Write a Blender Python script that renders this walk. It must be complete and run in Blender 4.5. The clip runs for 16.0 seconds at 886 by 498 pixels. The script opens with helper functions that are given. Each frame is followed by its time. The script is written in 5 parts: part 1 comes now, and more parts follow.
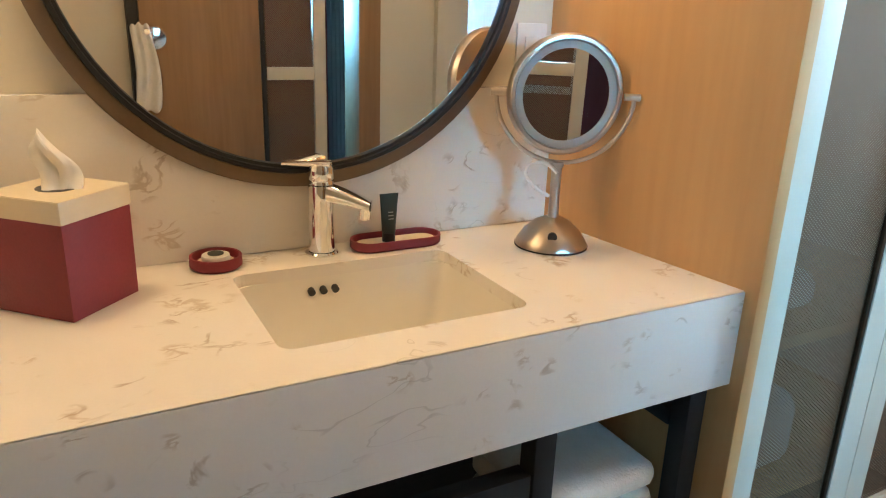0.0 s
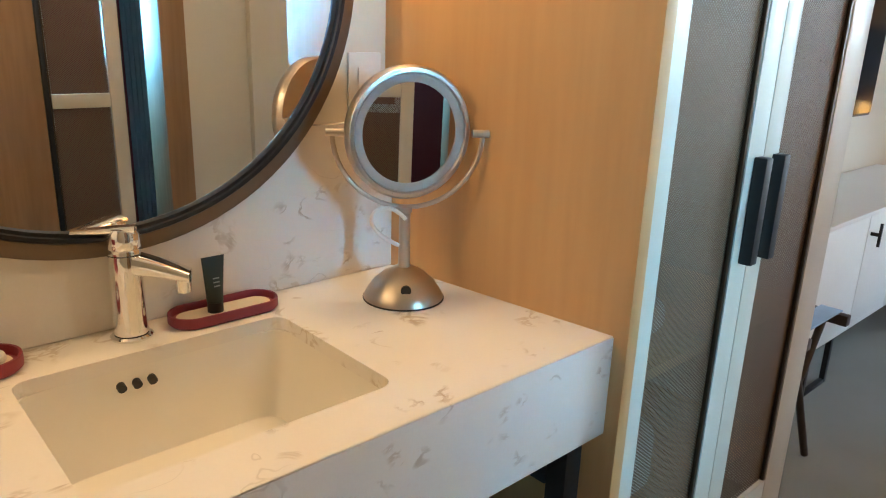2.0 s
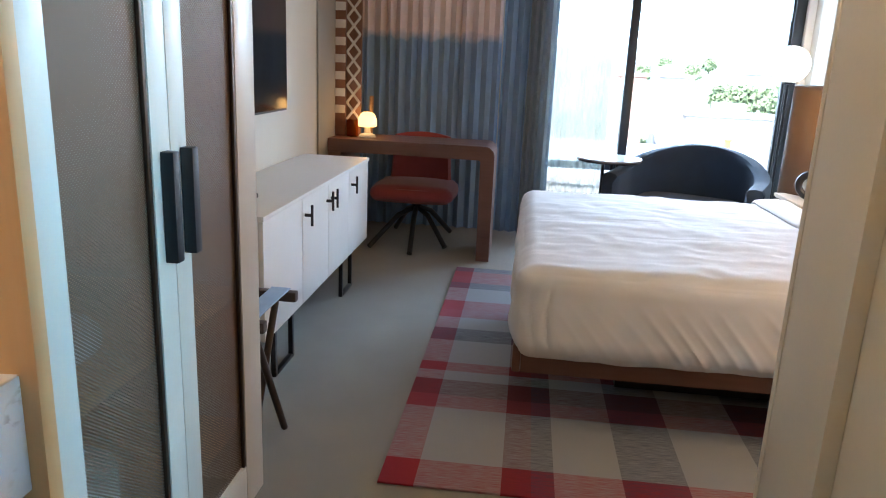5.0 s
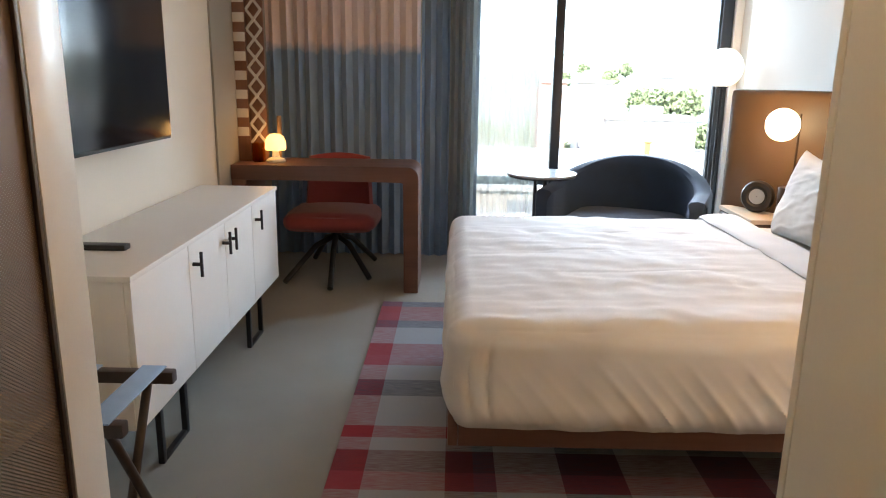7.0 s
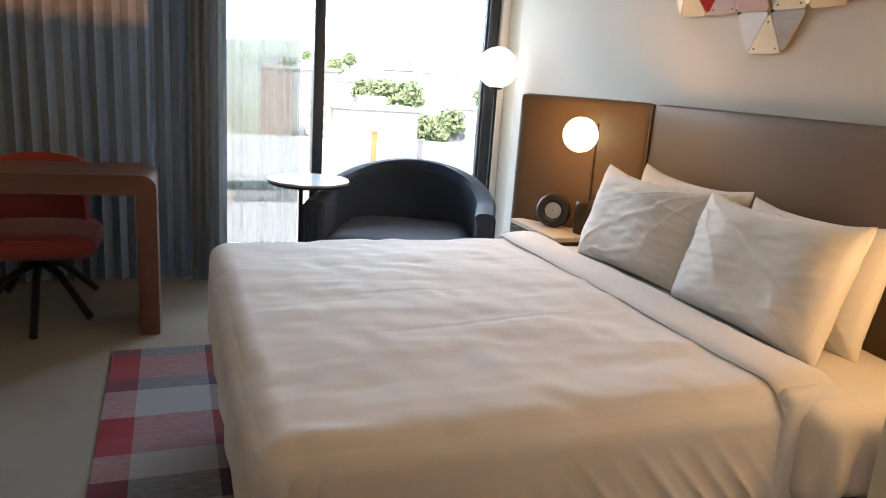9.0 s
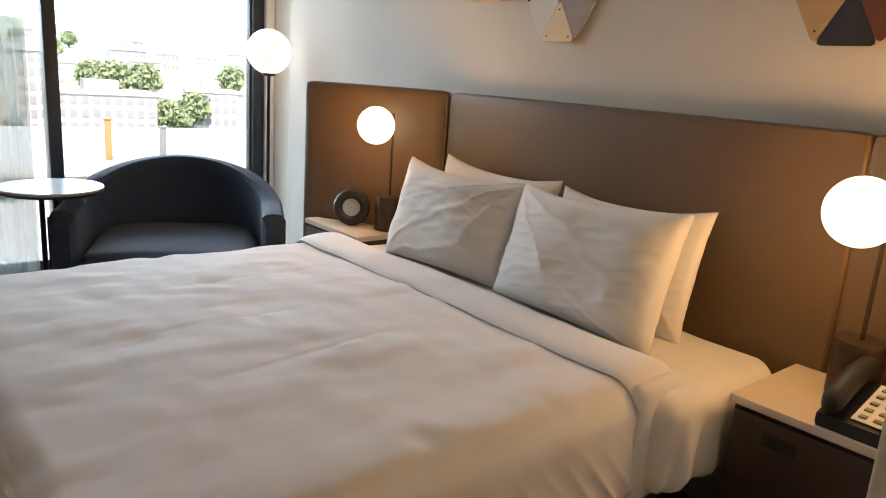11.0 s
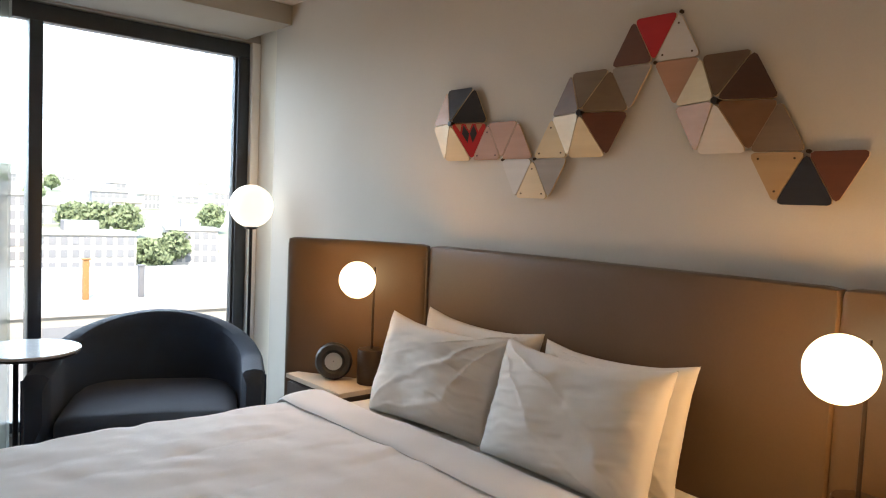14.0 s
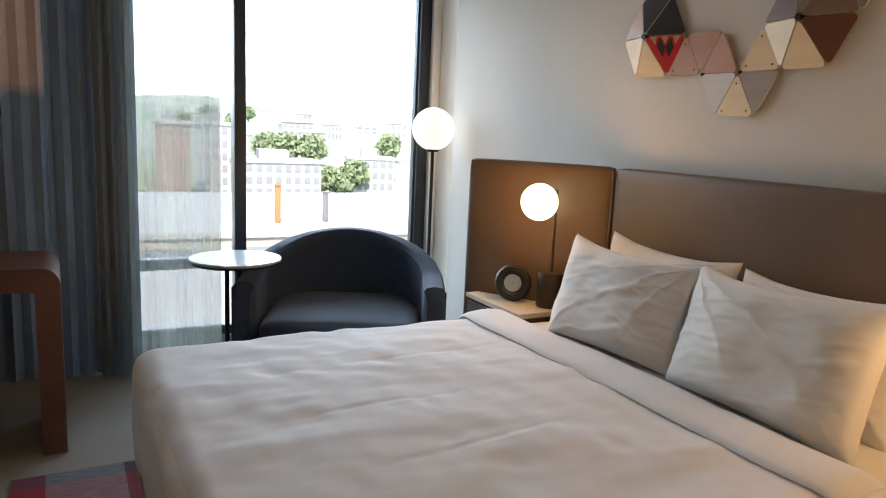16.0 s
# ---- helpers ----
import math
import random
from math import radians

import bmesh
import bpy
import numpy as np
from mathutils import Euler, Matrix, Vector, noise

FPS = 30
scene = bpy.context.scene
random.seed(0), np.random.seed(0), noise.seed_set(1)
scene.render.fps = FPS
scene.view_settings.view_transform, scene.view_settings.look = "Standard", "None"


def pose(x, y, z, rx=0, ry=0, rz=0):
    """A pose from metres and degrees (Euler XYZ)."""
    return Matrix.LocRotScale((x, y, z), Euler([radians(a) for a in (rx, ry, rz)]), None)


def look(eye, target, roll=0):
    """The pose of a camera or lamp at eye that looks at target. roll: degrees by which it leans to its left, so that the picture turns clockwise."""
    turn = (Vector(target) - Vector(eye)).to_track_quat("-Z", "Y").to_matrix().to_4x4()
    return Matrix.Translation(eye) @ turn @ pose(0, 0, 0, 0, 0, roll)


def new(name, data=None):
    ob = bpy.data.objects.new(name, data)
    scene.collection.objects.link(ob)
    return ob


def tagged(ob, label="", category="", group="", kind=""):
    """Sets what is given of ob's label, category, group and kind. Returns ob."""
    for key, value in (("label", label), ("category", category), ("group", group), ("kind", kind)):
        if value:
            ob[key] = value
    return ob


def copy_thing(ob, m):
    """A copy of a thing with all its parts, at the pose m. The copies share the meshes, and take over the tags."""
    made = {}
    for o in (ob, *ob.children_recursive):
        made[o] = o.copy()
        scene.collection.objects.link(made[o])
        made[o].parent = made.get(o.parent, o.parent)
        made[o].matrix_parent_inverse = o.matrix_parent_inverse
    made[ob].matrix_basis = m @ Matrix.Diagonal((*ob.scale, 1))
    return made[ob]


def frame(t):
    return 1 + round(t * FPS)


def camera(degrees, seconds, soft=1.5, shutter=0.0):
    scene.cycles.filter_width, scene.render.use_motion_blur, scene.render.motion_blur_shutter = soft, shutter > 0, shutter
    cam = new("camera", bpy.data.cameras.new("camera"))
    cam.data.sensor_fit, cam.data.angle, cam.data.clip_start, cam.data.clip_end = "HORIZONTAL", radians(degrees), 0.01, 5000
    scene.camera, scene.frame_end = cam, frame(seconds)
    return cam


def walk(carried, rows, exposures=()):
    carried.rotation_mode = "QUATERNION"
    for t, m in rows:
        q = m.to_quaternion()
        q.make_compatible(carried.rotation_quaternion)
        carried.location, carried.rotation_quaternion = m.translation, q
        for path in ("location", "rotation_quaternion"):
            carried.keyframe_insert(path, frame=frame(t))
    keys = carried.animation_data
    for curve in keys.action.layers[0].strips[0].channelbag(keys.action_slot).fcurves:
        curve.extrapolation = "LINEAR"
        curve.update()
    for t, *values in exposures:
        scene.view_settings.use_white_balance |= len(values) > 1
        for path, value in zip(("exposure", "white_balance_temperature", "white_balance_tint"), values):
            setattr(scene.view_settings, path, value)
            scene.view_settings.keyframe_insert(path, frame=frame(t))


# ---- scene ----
cam = camera(63.5, 16.0, soft=1.1)
PATH = [
    (0, (0.721, -0.947, 1.248), (-0.953, -0.045, 0.629), 2.0),
    (0.5, (0.644, -0.927, 1.258), (-1.012, 0.017, 0.651), 1.7),
    (1, (0.573, -0.91, 1.255), (-1.026, 0.152, 0.694), 2.2),
    (1.5, (0.568, -0.885, 1.268), (-0.974, 0.26, 0.712), 1.9),
    (2, (0.566, -0.882, 1.276), (-0.845, 0.414, 0.7), 2.0),
    (2.5, (0.578, -0.866, 1.275), (-0.646, 0.603, 0.689), 1.6),
    (3, (0.594, -0.847, 1.27), (-0.398, 0.795, 0.705), 1.3),
    (3.5, (0.607, -0.835, 1.262), (-0.124, 0.945, 0.719), 1.7),
    (4, (0.618, -0.825, 1.261), (0.123, 1.039, 0.733), 2.3),
    (4.5, (0.623, -0.816, 1.252), (0.325, 1.093, 0.734), 2.7),
    (7, (0.634, -0.343, 1.262), (0.609, 1.601, 0.792), 0.8),
    (7.5, (0.556, -0.164, 1.241), (0.775, 1.769, 0.776), 1.2),
    (8, (0.564, 0.01, 1.271), (0.896, 1.924, 0.797), 2.6),
    (8.5, (0.56, 0.169, 1.272), (1.038, 2.055, 0.806), 3.8),
    (9, (0.504, 0.329, 1.275), (1.207, 2.141, 0.802), 4.0),
    (9.5, (0.435, 0.429, 1.263), (1.349, 2.142, 0.783), 4.4),
    (10, (0.479, 0.529, 1.265), (1.539, 2.146, 0.754), 4.7),
    (12.5, (0.466, 0.653, 1.356), (1.928, 1.99, 1.084), 2.3),
    (13, (0.465, 0.645, 1.379), (1.902, 2.033, 1.287), 2.3),
    (13.5, (0.483, 0.635, 1.375), (1.869, 2.076, 1.327), 2.4),
    (14, (0.465, 0.635, 1.378), (1.795, 2.124, 1.26), 2.4),
    (14.5, (0.483, 0.657, 1.352), (1.741, 2.2, 1.155), 2.7),
    (15, (0.432, 0.674, 1.364), (1.619, 2.26, 1.09), 2.3),
    (15.5, (0.419, 0.685, 1.347), (1.492, 2.344, 1.034), 2.2),
    (16, (0.445, 0.688, 1.334), (1.384, 2.422, 1.006), 2.5),
]
EXPOSURES = [(0.0, 2.4, 5800, 4), (2.0, 2.3, 5800, 4), (3.5, 2.25, 5600, 7), (4.5, 2.25, 5600, 8), (7.0, 2.2, 6500, 10), (9.0, 1.65, 6800, 11), (10.0, 1.4, 6900, 11), (12.5, 1.35, 7000, 11), (16.0, 1.25, 6600, 10)]
walk(cam, [(t, look(eye, target, roll)) for t, eye, target, roll in PATH], EXPOSURES)

# ---- world, sun, large lights ----
world = bpy.data.worlds.new("world")
scene.world = world
world.use_nodes = True
_sky = world.node_tree.nodes.new("ShaderNodeTexSky")
_sky.sky_type, _sky.sun_disc = "NISHITA", False
_sky.sun_elevation, _sky.sun_rotation = radians(48), radians(205)
_sky.air_density, _sky.dust_density = 1.0, 0.8
_bg = world.node_tree.nodes["Background"]
_bg.inputs["Strength"].default_value = 0.15
world.node_tree.links.new(_sky.outputs[0], _bg.inputs[0])


def lamp(name, kind, m, power, color, size=0.1, size_y=0.0, angle=0.0):
    data = bpy.data.lights.new(name, kind)
    data.energy, data.color = power, color
    if kind == "SUN":
        data.angle = angle
    elif kind == "AREA":
        data.shape, data.size, data.size_y = "RECTANGLE", size, size_y
    else:
        data.shadow_soft_size = size
    ob = new(name, data)
    ob.matrix_world = m
    return ob


WARM = (1.0, 0.53, 0.19)
lamp("sun", "SUN", look((-40, -90, 110), (0, 0, 0)), 4.2, (1.0, 0.95, 0.88), angle=radians(0.5))
lamp("sky_daylight", "AREA", look((300, 1100, 500), (300, 0, 500)), 2.9e7, (0.66, 0.83, 1.0), 2800, 1040)
# Unseen fill lamp, added to throw blue light on the vanity front.
_bath = lamp("vanity_blue_fill", "AREA", look((2.66, -0.19, 1.40), (0.0, -0.22, 0.95)), 12, (0.26, 0.68, 1.0), 0.58, 1.2)
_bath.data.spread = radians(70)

# ---- materials ----


def mat(name, color, rough=0.6, metal=0.0, color2=None, scale=8.0, amount=0.5, fine=90.0, bump=0.15, stretch=(1, 1, 1), coat=0.0, spec=0.5, sheen=0.0):
    """A surface of two colours mixed by large and fine noise, with fine relief."""
    m = bpy.data.materials.new(name)
    m.use_nodes = True
    nt = m.node_tree
    b = nt.nodes["Principled BSDF"]
    color2 = color2 or tuple(c * 0.82 for c in color)
    tc = nt.nodes.new("ShaderNodeTexCoord")
    mp = nt.nodes.new("ShaderNodeMapping")
    mp.inputs["Scale"].default_value = stretch
    nt.links.new(tc.outputs["Object"], mp.inputs[0])
    big, small = nt.nodes.new("ShaderNodeTexNoise"), nt.nodes.new("ShaderNodeTexNoise")
    for n, s, d in ((big, scale, 5), (small, fine, 3)):
        n.inputs["Scale"].default_value, n.inputs["Detail"].default_value = s, d
        nt.links.new(mp.outputs[0], n.inputs["Vector"])
    add = nt.nodes.new("ShaderNodeMath")
    add.operation = "MULTIPLY_ADD"
    nt.links.new(small.outputs["Fac"], add.inputs[0])
    add.inputs[1].default_value = 0.35
    nt.links.new(big.outputs["Fac"], add.inputs[2])
    rmp = nt.nodes.new("ShaderNodeMapRange")
    rmp.inputs[1].default_value, rmp.inputs[2].default_value = 0.48, 0.88
    rmp.inputs[4].default_value = amount
    nt.links.new(add.outputs[0], rmp.inputs[0])
    mx = nt.nodes.new("ShaderNodeMix")
    mx.data_type = "RGBA"
    mx.inputs[6].default_value, mx.inputs[7].default_value = (*color, 1), (*color2, 1)
    nt.links.new(rmp.outputs[0], mx.inputs[0])
    nt.links.new(mx.outputs[2], b.inputs["Base Color"])
    rr = nt.nodes.new("ShaderNodeMapRange")
    rr.inputs[3].default_value, rr.inputs[4].default_value = (max(0.02, rough - 0.08), min(1, rough + 0.08)) if bump else (max(0.0, rough - 0.015), rough + 0.015)
    nt.links.new(small.outputs["Fac"], rr.inputs[0])
    nt.links.new(rr.outputs[0], b.inputs["Roughness"])
    b.inputs["Metallic"].default_value = metal
    b.inputs["Coat Weight"].default_value = coat
    b.inputs["Specular IOR Level"].default_value = spec
    b.inputs["Sheen Weight"].default_value = sheen
    if bump:
        bp = nt.nodes.new("ShaderNodeBump")
        bp.inputs["Strength"].default_value, bp.inputs["Distance"].default_value = bump, 0.004
        nt.links.new(add.outputs[0], bp.inputs["Height"])
        nt.links.new(bp.outputs[0], b.inputs["Normal"])
    return m


def base_of(m):
    """The colour link of a mat() and its nodes, to lay more pattern over it."""
    nt = m.node_tree
    b = nt.nodes["Principled BSDF"]
    return nt, b, b.inputs["Base Color"].links[0].from_socket


def emitter(name, color, strength):
    m = bpy.data.materials.new(name)
    m.use_nodes = True
    b = m.node_tree.nodes["Principled BSDF"]
    b.inputs["Base Color"].default_value = (0.9, 0.85, 0.75, 1)
    b.inputs["Emission Color"].default_value = (*color, 1)
    b.inputs["Emission Strength"].default_value = strength
    return m


def quartz_material():
    """Pale quartz with sparse brown squiggles and a few grey hairlines."""
    m = mat("quartz", (0.78, 0.75, 0.70), 0.22, color2=(0.70, 0.66, 0.60), scale=5, fine=240, bump=0.0, coat=0.15)
    nt, b, col = base_of(m)
    tc = nt.nodes.new("ShaderNodeTexCoord")
    mp = nt.nodes.new("ShaderNodeMapping")
    mp.inputs["Scale"].default_value = (1.0, 0.6, 1.0)
    nt.links.new(tc.outputs["Object"], mp.inputs[0])
    for s, lo, hi, tint, gate_s, gate in ((17, 0.010, 0.04, (0.34, 0.25, 0.16), 10.0, 0.585), (5.0, 0.001, 0.005, (0.52, 0.48, 0.43), 3.0, 0.60), (34, 0.015, 0.06, (0.46, 0.36, 0.25), 12.0, 0.60)):
        n = nt.nodes.new("ShaderNodeTexNoise")
        n.inputs["Scale"].default_value, n.inputs["Detail"].default_value = s, 4
        n.inputs["Distortion"].default_value = 1.1
        nt.links.new(mp.outputs[0], n.inputs["Vector"])
        d = nt.nodes.new("ShaderNodeMath")
        d.operation = "SUBTRACT"
        d.inputs[1].default_value = 0.5
        nt.links.new(n.outputs["Fac"], d.inputs[0])
        a = nt.nodes.new("ShaderNodeMath")
        a.operation = "ABSOLUTE"
        nt.links.new(d.outputs[0], a.inputs[0])
        r = nt.nodes.new("ShaderNodeMapRange")
        r.inputs[1].default_value, r.inputs[2].default_value, r.inputs[3].default_value, r.inputs[4].default_value = lo, hi, 1, 0
        nt.links.new(a.outputs[0], r.inputs[0])
        g = nt.nodes.new("ShaderNodeTexNoise")
        g.inputs["Scale"].default_value = gate_s
        g.noise_dimensions = "4D"
        g.inputs["W"].default_value = s
        nt.links.new(tc.outputs["Object"], g.inputs["Vector"])
        gr = nt.nodes.new("ShaderNodeMapRange")
        gr.inputs[1].default_value, gr.inputs[2].default_value = gate, gate + 0.06
        nt.links.new(g.outputs["Fac"], gr.inputs[0])
        k = nt.nodes.new("ShaderNodeMath")
        k.operation = "MULTIPLY"
        nt.links.new(r.outputs[0], k.inputs[0])
        nt.links.new(gr.outputs[0], k.inputs[1])
        k2 = nt.nodes.new("ShaderNodeMath")
        k2.operation = "MULTIPLY"
        k2.inputs[1].default_value = 0.55
        nt.links.new(k.outputs[0], k2.inputs[0])
        mx = nt.nodes.new("ShaderNodeMix")
        mx.data_type = "RGBA"
        nt.links.new(k2.outputs[0], mx.inputs[0])
        nt.links.new(col, mx.inputs[6])
        mx.inputs[7].default_value = (*tint, 1)
        col = mx.outputs[2]
    nt.links.new(col, b.inputs["Base Color"])
    return m


def wood(name, c1, c2, rough=0.45, along="z", scale=9.0, bump=0.1):
    st = {"x": (0.08, 1, 1), "y": (1, 0.08, 1), "z": (1, 1, 0.08)}[along]
    return mat(name, c1, rough, color2=c2, scale=scale, amount=0.9, fine=70, bump=bump, stretch=st)


def mesh_material(name, thread, pitch, cover):
    """Woven metal mesh: threads with open holes between them."""
    m = bpy.data.materials.new(name)
    m.use_nodes = True
    nt = m.node_tree
    b = nt.nodes["Principled BSDF"]
    b.inputs["Base Color"].default_value = (*thread, 1)
    b.inputs["Roughness"].default_value, b.inputs["Metallic"].default_value = 0.5, 0.25
    tc = nt.nodes.new("ShaderNodeTexCoord")
    sp = nt.nodes.new("ShaderNodeSeparateXYZ")
    nt.links.new(tc.outputs["Object"], sp.inputs[0])
    waves = []
    for axis, p in (("Y", pitch), ("Z", pitch * 0.8)):
        k = nt.nodes.new("ShaderNodeMath")
        k.operation = "MULTIPLY"
        k.inputs[1].default_value = 2 * math.pi / p
        nt.links.new(sp.outputs[axis], k.inputs[0])
        s = nt.nodes.new("ShaderNodeMath")
        s.operation = "SINE"
        nt.links.new(k.outputs[0], s.inputs[0])
        waves.append(s)
    pr = nt.nodes.new("ShaderNodeMath")
    pr.operation = "MULTIPLY"
    nt.links.new(waves[0].outputs[0], pr.inputs[0])
    nt.links.new(waves[1].outputs[0], pr.inputs[1])
    gt = nt.nodes.new("ShaderNodeMath")
    gt.operation = "GREATER_THAN"
    gt.inputs[1].default_value = cover
    nt.links.new(pr.outputs[0], gt.inputs[0])
    tr = nt.nodes.new("ShaderNodeBsdfTransparent")
    mx = nt.nodes.new("ShaderNodeMixShader")
    nt.links.new(gt.outputs[0], mx.inputs[0])
    nt.links.new(b.outputs[0], mx.inputs[1])
    nt.links.new(tr.outputs[0], mx.inputs[2])
    nt.links.new(mx.outputs[0], nt.nodes["Material Output"].inputs["Surface"])
    return m


def sheer_material():
    m = bpy.data.materials.new("sheer_voile")
    m.use_nodes = True
    nt = m.node_tree
    tl, tr, df = nt.nodes.new("ShaderNodeBsdfTranslucent"), nt.nodes.new("ShaderNodeBsdfTransparent"), nt.nodes.new("ShaderNodeBsdfDiffuse")
    tl.inputs[0].default_value = (0.19, 0.195, 0.165, 1)
    df.inputs[0].default_value = (0.36, 0.43, 0.48, 1)
    a, c = nt.nodes.new("ShaderNodeMixShader"), nt.nodes.new("ShaderNodeMixShader")
    a.inputs[0].default_value, c.inputs[0].default_value = 0.5, 0.28
    nt.links.new(tl.outputs[0], a.inputs[1])
    nt.links.new(df.outputs[0], a.inputs[2])
    nt.links.new(a.outputs[0], c.inputs[1])
    nt.links.new(tr.outputs[0], c.inputs[2])
    nt.links.new(c.outputs[0], nt.nodes["Material Output"].inputs["Surface"])
    return m


def pale_topped_material():
    """Blue-grey curtain cloth whose upper part is pale taupe, with a soft uneven border."""
    m = mat("pale_topped_cloth", (0.20, 0.31, 0.47), 0.85, color2=(0.15, 0.24, 0.37), scale=14, fine=260, bump=0.25, stretch=(1, 1, 0.3), sheen=0.2)
    nt, b, col = base_of(m)
    tc = nt.nodes.new("ShaderNodeTexCoord")
    sp = nt.nodes.new("ShaderNodeSeparateXYZ")
    nt.links.new(tc.outputs["Object"], sp.inputs[0])
    n = nt.nodes.new("ShaderNodeTexNoise")
    n.inputs["Scale"].default_value = 9
    nt.links.new(tc.outputs["Object"], n.inputs["Vector"])
    k = nt.nodes.new("ShaderNodeMath")
    k.operation = "MULTIPLY_ADD"
    k.inputs[1].default_value = 0.14
    nt.links.new(n.outputs["Fac"], k.inputs[0])
    nt.links.new(sp.outputs["Z"], k.inputs[2])
    r = nt.nodes.new("ShaderNodeMapRange")
    r.inputs[1].default_value, r.inputs[2].default_value = 1.47, 1.54
    nt.links.new(k.outputs[0], r.inputs[0])
    mx = nt.nodes.new("ShaderNodeMix")
    mx.data_type = "RGBA"
    nt.links.new(r.outputs[0], mx.inputs[0])
    nt.links.new(col, mx.inputs[6])
    mx.inputs[7].default_value = (0.66, 0.57, 0.55, 1)
    nt.links.new(mx.outputs[2], b.inputs["Base Color"])
    return m


def plaid_material():
    """Flat-woven plaid: warp and weft stripes of red, ivory and navy, streaked along the weft."""
    m = mat("plaid_weave", (0.5, 0.5, 0.5), 0.92, scale=30, fine=400, bump=0.5, sheen=0.03)
    nt, b, _ = base_of(m)
    tc = nt.nodes.new("ShaderNodeTexCoord")
    sp = nt.nodes.new("ShaderNodeSeparateXYZ")
    nt.links.new(tc.outputs["Object"], sp.inputs[0])
    R, D, I, N, P = (0.24, 0.007, 0.020), (0.10, 0.010, 0.020), (0.28, 0.30, 0.33), (0.022, 0.033, 0.072), (0.24, 0.03, 0.05)
    bands = {
        "X": (0.0, 2.6, ((0, R), (0.11, I), (0.37, D), (0.46, N), (0.53, I), (0.75, N), (0.95, I), (1.2, N), (1.4, I), (1.65, R), (1.8, N), (2.0, I), (2.2, N), (2.4, R))),
        "Y": (0.0, 2.5, ((0, R), (0.143, I), (0.51, P), (0.62, D), (0.755, I), (0.841, R), (0.931, I), (1.19, N), (1.343, I), (1.50, P), (1.62, R), (1.76, I), (1.99, N), (2.09, P), (2.22, R), (2.33, N))),
    }
    cols = []
    for axis, (lo, hi, stops) in bands.items():
        f = nt.nodes.new("ShaderNodeMapRange")
        f.inputs[1].default_value, f.inputs[2].default_value = lo, hi
        nt.links.new(sp.outputs[axis], f.inputs[0])
        rp = nt.nodes.new("ShaderNodeValToRGB")
        rp.color_ramp.interpolation = "CONSTANT"
        els = rp.color_ramp.elements
        els.remove(els[1])
        for i, (p, c) in enumerate(stops):
            e = els[0] if i == 0 else els.new((p - lo) / (hi - lo))
            e.position, e.color = (p - lo) / (hi - lo), (*c, 1)
        nt.links.new(f.outputs[0], rp.inputs[0])
        cols.append(rp.outputs[0])
    mp = nt.nodes.new("ShaderNodeMapping")
    mp.inputs["Scale"].default_value = (6, 90, 1)
    nt.links.new(tc.outputs["Object"], mp.inputs[0])
    n = nt.nodes.new("ShaderNodeTexNoise")
    n.inputs["Scale"].default_value, n.inputs["Detail"].default_value = 3, 4
    nt.links.new(mp.outputs[0], n.inputs["Vector"])
    r = nt.nodes.new("ShaderNodeMapRange")
    r.inputs[1].default_value, r.inputs[2].default_value, r.inputs[3].default_value, r.inputs[4].default_value = 0.35, 0.65, 0.3, 0.75
    nt.links.new(n.outputs["Fac"], r.inputs[0])
    mx = nt.nodes.new("ShaderNodeMix")
    mx.data_type = "RGBA"
    nt.links.new(r.outputs[0], mx.inputs[0])
    nt.links.new(cols[0], mx.inputs[6])
    nt.links.new(cols[1], mx.inputs[7])
    nt.links.new(mx.outputs[2], b.inputs["Base Color"])
    return m


def glass_material(name, color=(1, 1, 1), rough=0.0):
    m = bpy.data.materials.new(name)
    m.use_nodes = True
    b = m.node_tree.nodes["Principled BSDF"]
    b.inputs["Base Color"].default_value = (*color, 1)
    b.inputs["Transmission Weight"].default_value, b.inputs["Roughness"].default_value = 1.0, rough
    b.inputs["IOR"].default_value = 1.05
    return m


QUARTZ = quartz_material()
PLASTER = mat("cream_plaster", (0.66, 0.62, 0.53), 0.85, color2=(0.60, 0.56, 0.47), scale=1.5, fine=160, bump=0.12)
WALLCOVER = mat("grey_beige_wallcover", (0.52, 0.49, 0.44), 0.8, color2=(0.46, 0.43, 0.39), scale=2, fine=140, bump=0.2)
GREYWALL = mat("grey_panel_paint", (0.30, 0.29, 0.26), 0.8, scale=2, fine=120, bump=0.1)
CEILING = mat("concrete_ceiling", (0.74, 0.72, 0.70), 0.9, color2=(0.62, 0.60, 0.58), scale=2.5, fine=60, bump=0.3)
CARPET = mat("grey_carpet", (0.23, 0.22, 0.19), 0.97, color2=(0.17, 0.165, 0.145), scale=3, fine=300, bump=0.6, sheen=0.2)
OAK = wood("pale_oak_veneer", (0.62, 0.365, 0.155), (0.53, 0.30, 0.12), 0.42)
OAKDOOR = wood("brown_oak_door", (0.32, 0.19, 0.09), (0.22, 0.125, 0.055), 0.5)
WALNUT = wood("walnut", (0.155, 0.072, 0.05), (0.095, 0.043, 0.03), 0.4, "x")
WALNUTY = wood("walnut_lengthwise", (0.155, 0.072, 0.05), (0.095, 0.043, 0.03), 0.4, "y")
WALNUTZ = wood("walnut_upright", (0.20, 0.095, 0.055), (0.12, 0.055, 0.032), 0.4, "z")
CREAMFRAME = mat("champagne_frame_paint", (0.58, 0.53, 0.44), 0.35, color2=(0.52, 0.47, 0.39), scale=6, fine=200, bump=0.05, coat=0.2)
MESH = mesh_material("bronze_mesh", (0.17, 0.105, 0.062), 0.0085, 0.14)
BLACKMETAL = mat("black_steel", (0.018, 0.019, 0.022), 0.42, 0.3, scale=20, bump=0.05)
